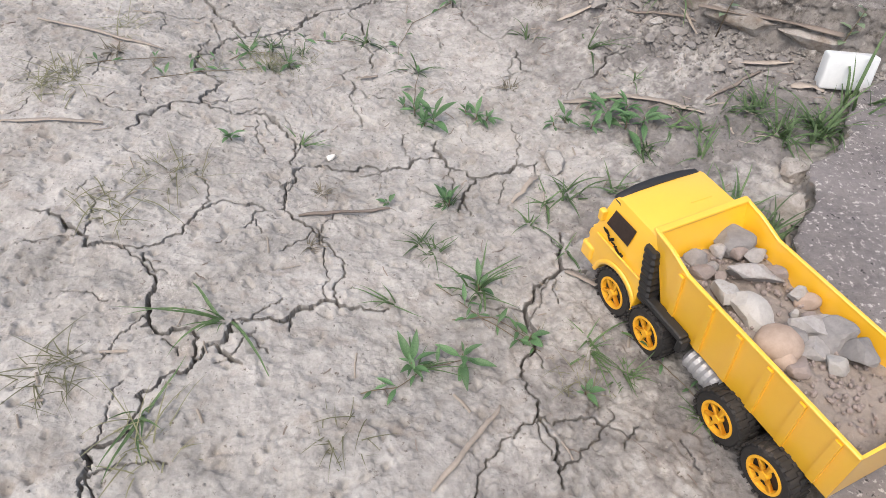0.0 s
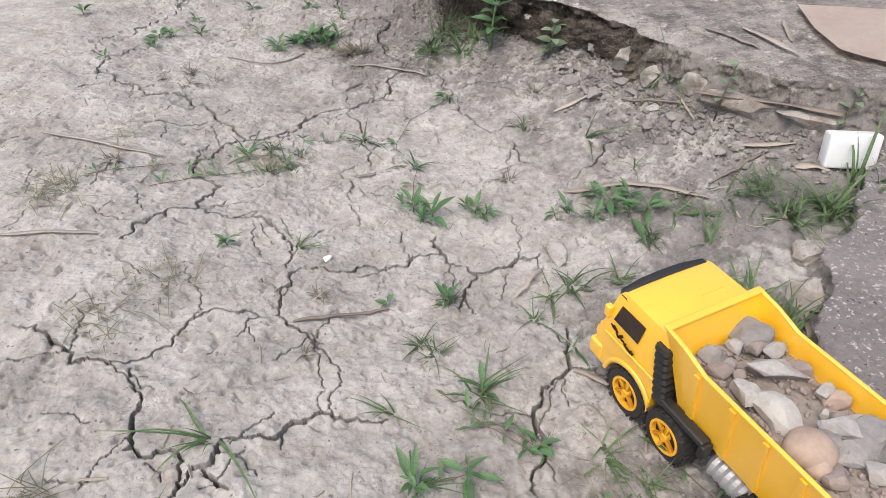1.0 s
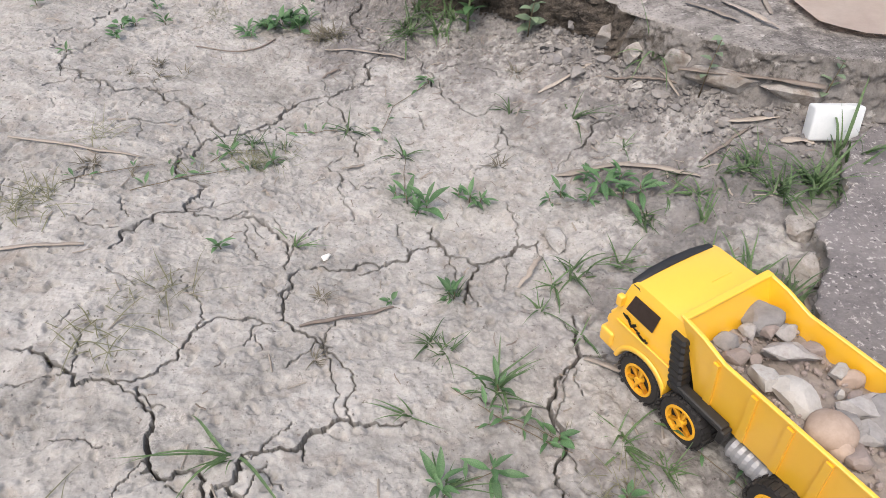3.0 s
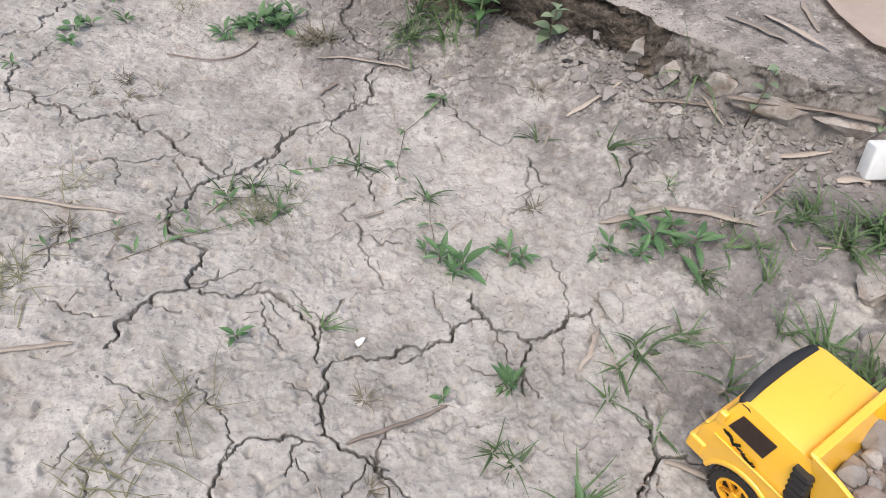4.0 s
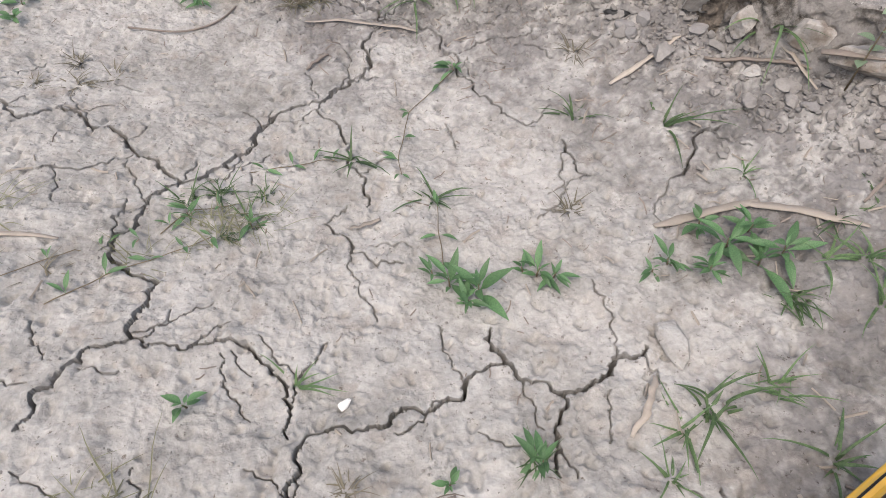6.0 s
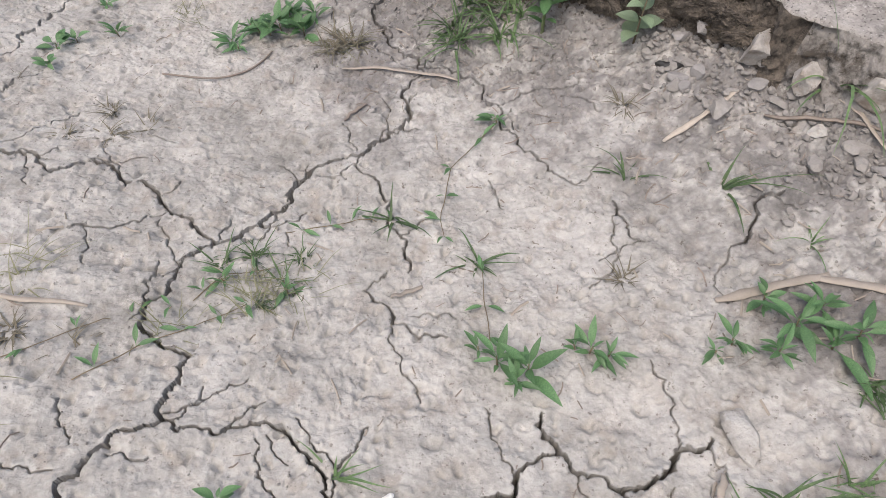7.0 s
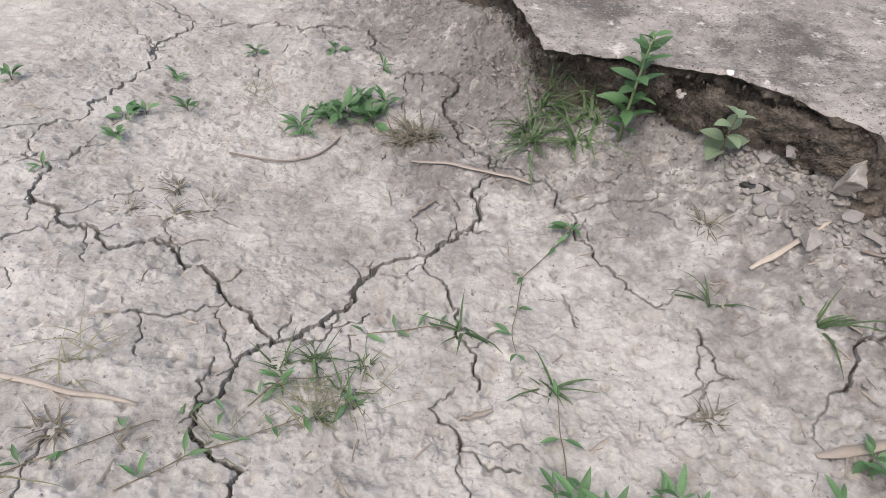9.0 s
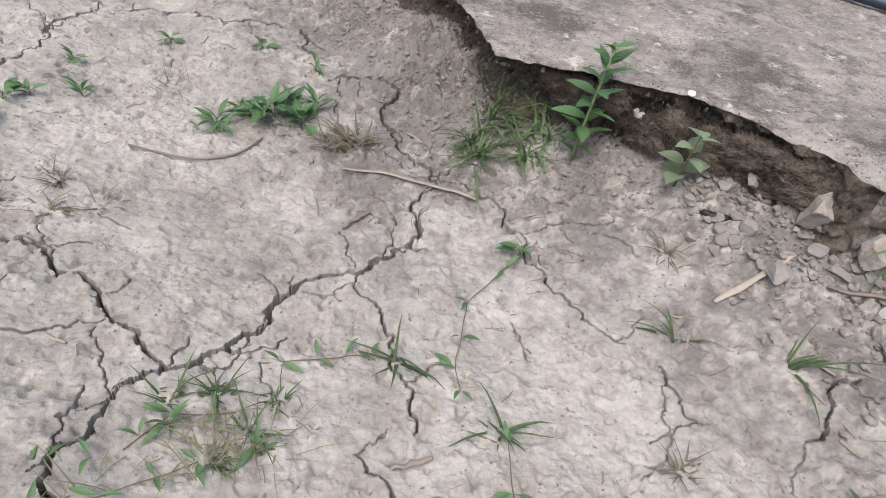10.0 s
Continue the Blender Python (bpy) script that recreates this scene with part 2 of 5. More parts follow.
crack(3, (0.180, 2.570), (0.200, 2.527), (0.219, 2.487), (0.239, 2.414), (0.237, 2.367))
crack(3, (0.185, 2.348), (0.212, 2.321), (0.234, 2.287), (0.276, 2.272))
crack(6, (0.363, 2.181), (0.378, 2.135), (0.395, 2.113), (0.420, 2.099), (0.460, 2.105), (0.485, 2.131), (0.520, 2.139))
crack(4.5, (0.378, 2.135), (0.329, 2.120), (0.320, 2.098), (0.278, 2.091), (0.248, 2.076), (0.205, 2.077), (0.164, 2.051), (0.158, 2.017), (0.162, 1.973), (0.182, 1.953), (0.232, 1.926))
crack(3.5, (0.424, 2.096), (0.407, 2.052), (0.402, 2.014))
crack(5, (0.544, 1.989), (0.535, 1.947), (0.539, 1.922), (0.515, 1.900), (0.499, 1.878), (0.485, 1.843), (0.496, 1.822), (0.500, 1.796))
crack(4, (0.539, 1.922), (0.574, 1.924))
crack(2.2, (0.485, 1.843), (0.450, 1.841), (0.413, 1.849), (0.389, 1.857))
crack(3.2, (0.481, 1.846), (0.493, 1.812), (0.480, 1.769), (0.481, 1.731), (0.491, 1.696), (0.510, 1.661), (0.512, 1.616))
crack(2.2, (0.491, 1.696), (0.522, 1.696), (0.551, 1.702), (0.588, 1.678))
crack(4.5, (-0.131, 1.915), (-0.093, 1.907), (-0.067, 1.889), (-0.045, 1.863), (0.013, 1.868))
crack(3.5, (0.013, 1.868), (0.038, 1.891), (0.058, 1.922), (0.060, 1.944), (0.083, 1.969), (0.119, 1.966), (0.156, 1.964))
crack(6.5, (0.024, 1.862), (0.051, 1.795), (0.056, 1.759), (0.104, 1.760), (0.122, 1.747), (0.126, 1.718), (0.121, 1.704), (0.094, 1.681), (0.080, 1.674), (0.085, 1.652), (0.077, 1.622), (0.054, 1.612), (0.066, 1.570))
crack(5.5, (0.126, 1.718), (0.151, 1.747), (0.152, 1.766), (0.173, 1.779), (0.195, 1.781), (0.218, 1.806), (0.258, 1.823), (0.288, 1.820), (0.321, 1.822))
crack(2.2, (0.258, 1.823), (0.253, 1.855), (0.254, 1.896), (0.213, 1.947))
crack(4.5, (0.144, 1.738), (0.176, 1.716))
crack(5, (0.691, 2.419), (0.655, 2.409), (0.642, 2.382), (0.624, 2.363))
crack(3.5, (-0.681, 3.571), (-0.593, 3.524), (-0.566, 3.425), (-0.585, 3.369), (-0.545, 3.281))
crack(4, (-0.480, 3.545), (-0.459, 3.426), (-0.428, 3.300))
crack(3, (-0.623, 3.202), (-0.579, 3.272), (-0.500, 3.276), (-0.423, 3.283), (-0.364, 3.259), (-0.293, 3.191))
# hairlines that branch off the wide cracks
for width, way in list(CRACKS):
    if width < 0.003:
        continue
    for _ in range(max(2, len(way) // 24)):
        at = Vector(dice.choice(way))
        turn, step = dice.uniform(0, 6.28), dice.uniform(0.012, 0.028)
        line = [at]
        for k in range(dice.randint(2, 5)):
            turn += dice.uniform(-0.45, 0.45)
            at = at + Vector((math.cos(turn), math.sin(turn))) * step
            line.append(at)
        crack(dice.uniform(0.8, 1.4), *line)
for _ in range(90):
    at = Vector((dice.uniform(-0.55, 0.85), dice.uniform(1.5, 3.3)))
    turn, step = dice.uniform(0, 6.28), dice.uniform(0.01, 0.022)
    line = [at]
    for k in range(dice.randint(2, 4)):
        turn += dice.uniform(-0.45, 0.45)
        at = at + Vector((math.cos(turn), math.sin(turn))) * step
        line.append(at)
    crack(dice.uniform(0.6, 1.1), *line)

SLAB_EDGE = [(0.10, 3.50), (0.20, 3.30), (0.28, 3.13), (0.325, 2.99), (0.345, 2.86), (0.41, 2.845), (0.48, 2.825), (0.54, 2.795), (0.60, 2.765), (0.645, 2.735), (0.685, 2.69), (0.722, 2.645), (0.762, 2.595), (0.805, 2.535), (0.875, 2.462), (0.94, 2.428), (1.00, 2.405), (1.07, 2.385), (1.16, 2.365), (1.30, 2.33), (1.90, 2.28)]
BLOCK_EDGE = [(1.075, 2.31), (1.05, 2.28), (0.96, 2.14), (0.90, 2.085), (0.868, 2.01), (0.842, 1.965), (0.815, 1.89), (0.785, 1.80), (0.765, 1.70), (0.74, 1.55), (0.70, 1.30)]


def from_line(x, y, line):
    """Distance from a line of points, for arrays."""
    best = np.full(np.shape(x), 9.0)
    for (ax, ay), (bx, by) in zip(line, line[1:]):
        dx, dy = bx - ax, by - ay
        s = np.clip(((x - ax) * dx + (y - ay) * dy) / (dx * dx + dy * dy), 0, 1)
        best = np.minimum(best, np.hypot(x - ax - s * dx, y - ay - s * dy))
    return best


def spread(low, high, step, reach, grow=1.22):
    inner = list(np.arange(low, high, step))
    left, right, d = [], [], step
    x, y = inner[0], inner[-1]
    while x > low - reach:
        d *= grow
        x, y = x - d, y + d
        left.insert(0, x), right.append(y)
    return np.array(left + inner + right)


XS, YS = spread(-0.50, 0.86, 0.0016, 300, 1.12), spread(1.52, 3.30, 0.0016, 300, 1.065)
GX, GY = np.meshgrid(XS, YS)


def lie(x, y):
    """The broad lie of the land."""
    x, y = np.clip(x, -0.45, 0.85), np.clip(y, 1.65, 3.1) - 2.4
    q = -0.0041 - 0.1442 * x - 0.0877 * y + 0.2371 * x * x + 0.2617 * x * y + 0.0871 * y * y
    return 0.042 * np.tanh(q / 0.042)


GZ = lie(GX, GY)
near_slab = from_line(GX, GY, SLAB_EDGE)
near_block = from_line(GX, GY, BLOCK_EDGE)
crumbly = np.clip(1.15 - near_slab / 0.24, 0, 1) + 0.7 * np.clip(1 - near_block / 0.20, 0, 1)
crumbly = np.clip(crumbly * (0.75 + 1.0 * layered(GX, GY, 0.12, 3, 70)), 0, 1)
rough = 0.008 * layered(GX, GY, 0.16, 3, 3) + 0.0050 * layered(GX, GY, 0.045, 4, 11, 0.55)
flakes = np.abs(layered(GX, GY, 0.022, 3, 23, 0.6))
rough = rough + 0.003 * np.minimum(flakes, 0.22) + 0.0019 * layered(GX, GY, 0.0085, 2, 31) + 0.0045 * np.clip(layered(GX, GY, 0.026, 3, 37, 0.55) - 0.05, 0, 0.45)
plates = value_noise(GX / 0.017 + 0.8 * value_noise(GX / 0.03, GY / 0.03, 81), GY / 0.012, 83)
rough = rough + 0.0007 * np.clip(plates * 9, -0.5, 0.5) * (layered(GX, GY, 0.09, 2, 85) > 0.02)
pits = np.clip(layered(GX, GY, 0.014, 2, 41) - 0.25, 0, 1)
rough = rough - 0.02 * pits
clods = 0.016 * np.abs(layered(GX, GY, 0.030, 4, 51, 0.62)) + 0.007 * layered(GX, GY, 0.010, 2, 61)
GZ = GZ + rough * (1 - 0.5 * crumbly) + crumbly * clods
GZ = GZ + 0.022 * np.clip(1 - near_slab / 0.10, 0, 1) ** 1.5
bank = np.exp(-(((GX - 0.27) / 0.11) ** 2 + ((GY - 3.02) / 0.16) ** 2)) * np.clip(1.2 - near_slab / 0.13, 0, 1)
GZ = GZ + bank * (0.018 + 0.045 * np.abs(layered(GX, GY, 0.05, 4, 91, 0.6)))

# thin crust that flakes off in ragged patches, leaving little ledges
flaking = layered(GX, GY, 0.085, 6, 140, 0.62)
worn = np.clip(0.5 + 1.6 * layered(GX, GY, 0.30, 2, 150), 0, 1)
for level in (-0.16, 0.02, 0.17):
    GZ = GZ + (0.0008 + 0.0012 * worn) * np.clip((flaking - level) / 0.022, 0, 1)
CUT = np.zeros_like(GZ)
RIM = np.zeros_like(GZ)
NEAR = np.full(GZ.shape, 1.0)
AWAY_X, AWAY_Y = np.zeros_like(GZ), np.zeros_like(GZ)
for width, way in CRACKS:
    hold = min(0.060, 0.006 + 10.0 * width) if width > 0.0025 else 0.004 + 4.0 * width
    reach = 0.016 if width > 0.0025 else 0.005
    count = len(way) - 1
    for k, (a, b) in enumerate(zip(way, way[1:])):
        i0, i1 = np.searchsorted(XS, (min(a.x, b.x) - reach, max(a.x, b.x) + reach))
        j0, j1 = np.searchsorted(YS, (min(a.y, b.y) - reach, max(a.y, b.y) + reach))
        if i1 <= i0 or j1 <= j0:
            continue
        x, y = GX[j0:j1, i0:i1], GY[j0:j1, i0:i1]
        dx, dy = b.x - a.x, b.y - a.y
        s = np.clip(((x - a.x) * dx + (y - a.y) * dy) / (dx * dx + dy * dy + 1e-12), 0, 1)
        ox, oy = x - a.x - s * dx, y - a.y - s * dy
        d = np.hypot(ox, oy)
        swell = 1.0 + 0.8 * noise.noise(Vector((a.x * 22, a.y * 22, 3))) + 0.5 * noise.noise(Vector((a.x * 90, a.y * 90, 8)))
        ends = min(1.0, 0.35 + 6.0 * min(k + 1, count - k) / count)
        half = 0.0003 + width * 0.24 * max(0.40, swell) * ends
        past = d - half
        window = (slice(j0, j1), slice(i0, i1))
        closer = past < NEAR[window]
        NEAR[window] = np.where(closer, past, NEAR[window])
        AWAY_X[window] = np.where(closer, ox / (d + 1e-9), AWAY_X[window])
        AWAY_Y[window] = np.where(closer, oy / (d + 1e-9), AWAY_Y[window])
        CUT[window] = np.maximum(CUT[window], np.where(past < 0.0003, hold, 0.0))
        if width > 0.0025:
            RIM[window] = np.maximum(RIM[window], np.clip(1 - past / 0.013, 0, 1))
GZ = GZ + 0.0014 * RIM * (CUT < 0.001) - CUT
# the lips of the cracks draw up to the very edge of the gap
PULL = np.where((NEAR >= 0.0003) & (NEAR < 0.0018), 0.8 * (NEAR - 0.0003), 0.0)
LIP_X, LIP_Y = GX - PULL * AWAY_X, GY - PULL * AWAY_Y


def ground_z(x, y):
    i = min(max(np.searchsorted(XS, x) - 1, 0), len(XS) - 2)
    j = min(max(np.searchsorted(YS, y) - 1, 0), len(YS) - 2)
    u, v = (x - XS[i]) / (XS[i + 1] - XS[i]), (y - YS[j]) / (YS[j + 1] - YS[j])
    return float((GZ[j, i] * (1 - u) + GZ[j, i + 1] * u) * (1 - v) + (GZ[j + 1, i] * (1 - u) + GZ[j + 1, i + 1] * u) * v)


def sheet(name, x, y, z, mat, flat=None):
    """A mesh over a grid of points, rows by columns."""
    rows, cols = z.shape
    me = bpy.data.meshes.new(name)
    me.vertices.add(rows * cols)
    me.vertices.foreach_set("co", np.stack([x, y, z], -1).astype(np.float32).ravel())
    a = (np.arange(rows - 1)[:, None] * cols + np.arange(cols - 1)[None, :]).ravel()
    quads = np.stack([a, a + 1, a + cols + 1, a + cols], -1).astype(np.int32)
    me.loops.add(quads.size)
    me.loops.foreach_set("vertex_index", quads.ravel())
    me.polygons.add(len(quads))
    me.polygons.foreach_set("loop_start", np.arange(0, quads.size, 4, dtype=np.int32))
    me.update(calc_edges=True)
    me.validate()
    ob = finish(new(name, me), mat)
    if flat is not None:
        me.polygons.foreach_set("use_smooth", ~flat)
    return ob


corners = np.stack([CUT[:-1, :-1], CUT[1:, :-1], CUT[:-1, 1:], CUT[1:, 1:]])
STEEP = ((corners.max(0) - corners.min(0)) > 0.003).ravel()
ground = tagged(sheet("ground", LIP_X, LIP_Y, GZ, CLAY, STEEP), "pale dried clay ground split by dark cracks", "ground", kind="structure")
SOIL = np.clip(1.40 - near_slab / 0.30, 0, 1) + np.clip(1.30 - near_block / 0.36, 0, 1)
SOIL = np.clip(1.7 * ((SOIL + 0.8 * bank) * (0.58 + 0.9 * layered(GX, GY, 0.10, 5, 120, 0.6) + 0.7 * layered(GX, GY, 0.014, 3, 170, 0.7)) - 0.08), 0, 1)
ground.data.attributes.new("soil", "FLOAT", "POINT").data.foreach_set("value", SOIL.astype(np.float32).ravel())


# ---- concrete slabs ----
def broken_edge(line, step, wobble, seed, inward=(0.72, 0.69)):
    pts = [Vector(p) for p in line]
    out = []
    for a, b in zip(pts, pts[1:]):
        n = max(1, round((b - a).length / step))
        out += [a.lerp(b, k / n) for k in range(n)]
    out.append(pts[-1])
    xy = np.array([(p.x, p.y) for p in out])
    rag = wobble * layered(xy[:, 0], xy[:, 1], 0.07, 4, seed, 0.6)
    xy[:, 0] += rag * inward[0]
    xy[:, 1] += rag * inward[1]
    return xy


def slab(name, line, inward, top, base, hollow, seed, mats, label, wobble=0.016, tall=40, lump=0.03):
    """A slab whose broken front follows a line: top sheet running inward, crumbled side running down."""
    xy = broken_edge(line, 0.003, wobble, seed, inward)
    ins = np.concatenate([[0, 0.0015, 0.004], np.linspace(0.008, 0.6, 120), [0.9, 1.6, 3.0]])
    x = xy[None, :, 0] + ins[:, None] * inward[0]
    y = xy[None, :, 1] + ins[:, None] * inward[1]
    z = top(x, y) + 0.005 * layered(x, y, 0.12, 4, seed + 20) + 0.0022 * layered(x, y, 0.012, 2, seed + 30)
    z[0] -= 0.004
    z[1] -= 0.0015
    body = tagged(sheet(name, x, y, z, mats[0]), label, "slab", kind="structure")
    down = np.linspace(0, 1, tall)
    edge_top = z[0]
    floor = base(xy[:, 0], xy[:, 1])
    sz = edge_top[None, :] * (1 - down[:, None]) + floor[None, :] * down[:, None]
    depth_of = hollow(xy[:, 0])[None, :]
    fall = down[:, None]
    push = np.clip(depth_of, 0, 1) * np.sin(np.pi * np.clip(fall * 1.2, 0, 1)) ** 0.7 + np.clip(depth_of, -1, 0) * fall ** 0.8 - 0.03 * np.clip(fall - 0.45, 0, 1)
    run = np.cumsum(np.r_[0, np.hypot(*np.diff(xy, axis=0).T)])[None, :] + 0 * sz
    bulge = (lump * layered(run, sz * 1.3, 0.05, 4, seed + 40, 0.62) + 0.5 * lump * np.abs(layered(run, sz, 0.016, 3, seed + 50, 0.65)) + 0.2 * lump * layered(run, sz, 0.006, 2, seed + 60)) * np.clip(fall * 8, 0, 1) * np.interp(xy[None, :, 0], (0.70, 0.82), (1.0, 0.5))
    off = push + bulge
    sx, sy, sz = xy[None, :, 0] + off * inward[0], xy[None, :, 1] + off * inward[1], sz + 0.3 * bulge
    first = 0
    for until, mat in mats[1:]:
        last = int(np.searchsorted(xy[:, 0], until)) if until else len(xy) - 1
        side = sheet("slab_side", sx[:, first:last + 1], sy[:, first:last + 1], sz[:, first:last + 1], mat)
        side.parent = body
        first = last
    return body


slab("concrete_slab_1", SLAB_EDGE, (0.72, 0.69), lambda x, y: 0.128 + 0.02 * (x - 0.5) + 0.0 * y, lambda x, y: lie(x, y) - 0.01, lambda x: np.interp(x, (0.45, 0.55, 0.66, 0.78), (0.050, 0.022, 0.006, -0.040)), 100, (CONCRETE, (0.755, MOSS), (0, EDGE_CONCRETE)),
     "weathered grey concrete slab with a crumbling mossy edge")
slab("concrete_slab_2", BLOCK_EDGE[::-1], (1.0, 0.02), lambda x, y: 0.048 + 0.03 * (x - 0.9), lambda x, y: lie(x, y) - 0.03, lambda x: 0.006 + 0 * x, 200, (DARK_CONCRETE, (0, PALE_CONCRETE)),
     "dark low concrete slab with pale worn streaks", 0.034, 14, 0.02)


# ---- shapes ----
def box(bm, x0, x1, y0, y1, z0, z1, bevel=0.0, segments=2):
    made = bmesh.ops.create_cube(bm, size=1, matrix=Matrix.Translation(((x0 + x1) / 2, (y0 + y1) / 2, (z0 + z1) / 2)) @ Matrix.Diagonal((x1 - x0, y1 - y0, z1 - z0, 1)))
    if bevel:
        edges = {e for v in made["verts"] for e in v.link_edges}
        bmesh.ops.bevel(bm, geom=list(edges), offset=bevel, segments=segments, affect="EDGES", profile=0.5)
    return made


def stone_bm(size, seed, edge=0.0, detail=3, flat=1.0):
    """A stone of the given size in x, y, z: a ball broken by random planes, with fine lumps."""
    rnd = random.Random(seed)
    bm = bmesh.new()
    bmesh.ops.create_icosphere(bm, subdivisions=detail, radius=0.5)
    cuts = [(Vector((rnd.gauss(0, 1), rnd.gauss(0, 1), rnd.gauss(0, 1))).normalized(), rnd.uniform(0.22, 0.42)) for _ in range(int(14 * edge))]
    shift = Vector((rnd.uniform(0, 90), rnd.uniform(0, 90), 0))
    for v in bm.verts:
        for n, d in cuts:
            over = v.co.dot(n) - d
            if over > 0:
                v.co -= n * over
        v.co += v.co.normalized() * (0.06 * noise.noise(v.co * 2.2 + shift) + 0.026 * noise.noise(v.co * 7 + shift) + 0.016 * noise.noise(v.co * 17 + shift))
        v.co = Vector((v.co.x * size[0], v.co.y * size[1], v.co.z * size[2]))
    return bm


def stone(name, size, seed, mat, where, turn=0.0, edge=1.0, label="", category="stone", group="", detail=3, tilt=(0, 0)):
    ob = new(name, mesh_of(name, stone_bm(size, seed, edge, detail), mat, True))
    if edge >= 0.3:
        ob.data.set_sharp_from_angle(angle=radians(16))
    ob.matrix_world = pose(*where, tilt[0], tilt[1], turn)
    return tagged(ob, label, category, group)


# ---- toy dump truck ----
TRUCK = pose(0.6546, 1.8933, -0.0201, -2.2, -0.6, 27.1) @ Matrix.Diagonal((1.01, 1.0, 1.01, 1))
truck = tagged(new("toy_dump_truck"), "yellow plastic toy dump truck with black chassis, loaded with stones", "toy truck")
truck.matrix_world = TRUCK


def profile_body(points, half_low, half_high, z_low, z_high, bevel):
    """A side outline (forward, up) drawn across the width, the sides leaning in towards the top."""
    bm = bmesh.new()
    rings = []
    for side in (-1, 1):
        ring = []
        for y, z in points:
            k = min(1, max(0, (z - z_low) / (z_high - z_low)))
            ring.append(bm.verts.new((side * (half_low + (half_high - half_low) * k), y, z)))
        rings.append(ring)
    count = len(points)
    left, right = bm.faces.new(rings[0]), bm.faces.new(rings[1][::-1])
    for k in range(count):
        bm.faces.new((rings[0][k], rings[1][k], rings[1][(k + 1) % count], rings[0][(k + 1) % count]))
    bmesh.ops.recalc_face_normals(bm, faces=bm.faces)
    edges = [e for e in bm.edges if left in e.link_faces or right in e.link_faces]
    bmesh.ops.bevel(bm, geom=edges, offset=bevel, segments=3, affect="EDGES", profile=0.5, clamp_overlap=True)
    bmesh.ops.triangulate(bm, faces=[f for f in bm.faces if len(f.verts) > 4])
    return bm


arch = [(0.037 * math.cos(radians(a)), 0.033 + 0.037 * math.sin(radians(a))) for a in range(12, 170, 11)]
outline = [(-0.036, 0.043), (-0.036, 0.143), (-0.034, 0.1485), (-0.028, 0.151), (0.036, 0.152), (0.043, 0.150), (0.0475, 0.144), (0.056, 0.103), (0.059, 0.094),
           (0.063, 0.088), (0.064, 0.080), (0.062, 0.077), (0.062, 0.070), (0.065, 0.066), (0.065, 0.046), (0.061, 0.040), (0.040, 0.040)] + arch
cab = part("cab", profile_body(outline[::-1], 0.0695, 0.0590, 0.085, 0.152, 0.0065), YELLOW, truck)
for poly in cab.data.polygons:
    poly.use_smooth = True
cab.data.set_sharp_from_angle(angle=radians(32))

for side in (-1, 1):
    bm = bmesh.new()
    vs = []
    for y, z in ((0.037, 0.1365), (0.043, 0.1125), (0.001, 0.1115), (-0.002, 0.1365)):
        vs.append(bm.verts.new((side * (0.0695 - 0.0105 * (z - 0.085) / 0.067 + 0.0006), y, z)))
    bm.faces.new(vs if side > 0 else vs[::-1])
    bmesh.ops.solidify(bm, geom=bm.faces[:], thickness=0.0008)
    part("side_window", bm, WINDOW, cab, "dark brown side window")
bm = bmesh.new()
vs = [bm.verts.new(p) for p in ((-0.052, 0.0566, 0.105), (0.052, 0.0566, 0.105), (0.050, 0.0508, 0.133), (-0.050, 0.0508, 0.133))]
bm.faces.new(vs)
bmesh.ops.solidify(bm, geom=bm.faces[:], thickness=0.0010)
part("windscreen", bm, WINDOW, cab, "dark brown windscreen")
# black visor that wraps round the front edge of the roof
bm = bmesh.new()
sections = [(-0.0600, 0.043, 0.1475), (-0.0560, 0.0475, 0.1510), (-0.030, 0.0510, 0.1528), (0.0, 0.052, 0.1532), (0.030, 0.0510, 0.1528), (0.0560, 0.0475, 0.1510), (0.0600, 0.043, 0.1475)]
rows = []
for x, y, z in sections:
    rows.append([bm.verts.new((x, y + dy, z + dz)) for dy, dz in ((-0.011, -0.0050), (-0.0070, -0.0004), (0.001, -0.0006), (0.0035, -0.004), (0.002, -0.011), (-0.006, -0.010))])
for a, b in zip(rows, rows[1:]):
    for k in range(6):
        bm.faces.new((a[k], a[(k + 1) % 6], b[(k + 1) % 6], b[k]))
bm.faces.new(rows[0]), bm.faces.new(rows[-1][::-1])
bmesh.ops.recalc_face_normals(bm, faces=bm.faces)
part("sun_visor", bm, BLACK, cab, "black sun visor", True)
# raised bands round the wheel arches
for side in (-1, 1):
    bm = bmesh.new()
    rows = []
    for a in range(8, 172, 8):
        ca, sa = math.cos(radians(a)), math.sin(radians(a))
        rows.append([bm.verts.new((side * x, max(-0.0358, r * ca), 0.033 + r * sa)) for x, r in ((0.0690, 0.0372), (0.0713, 0.0380), (0.0713, 0.0425), (0.0690, 0.0440))])
    for a, b in zip(rows, rows[1:]):
        for k in range(3):
            bm.faces.new((a[k], a[k + 1], b[k + 1], b[k]))
    bmesh.ops.recalc_face_normals(bm, faces=bm.faces)
    part("fender_flare", bm, YELLOW, cab, smooth=True)
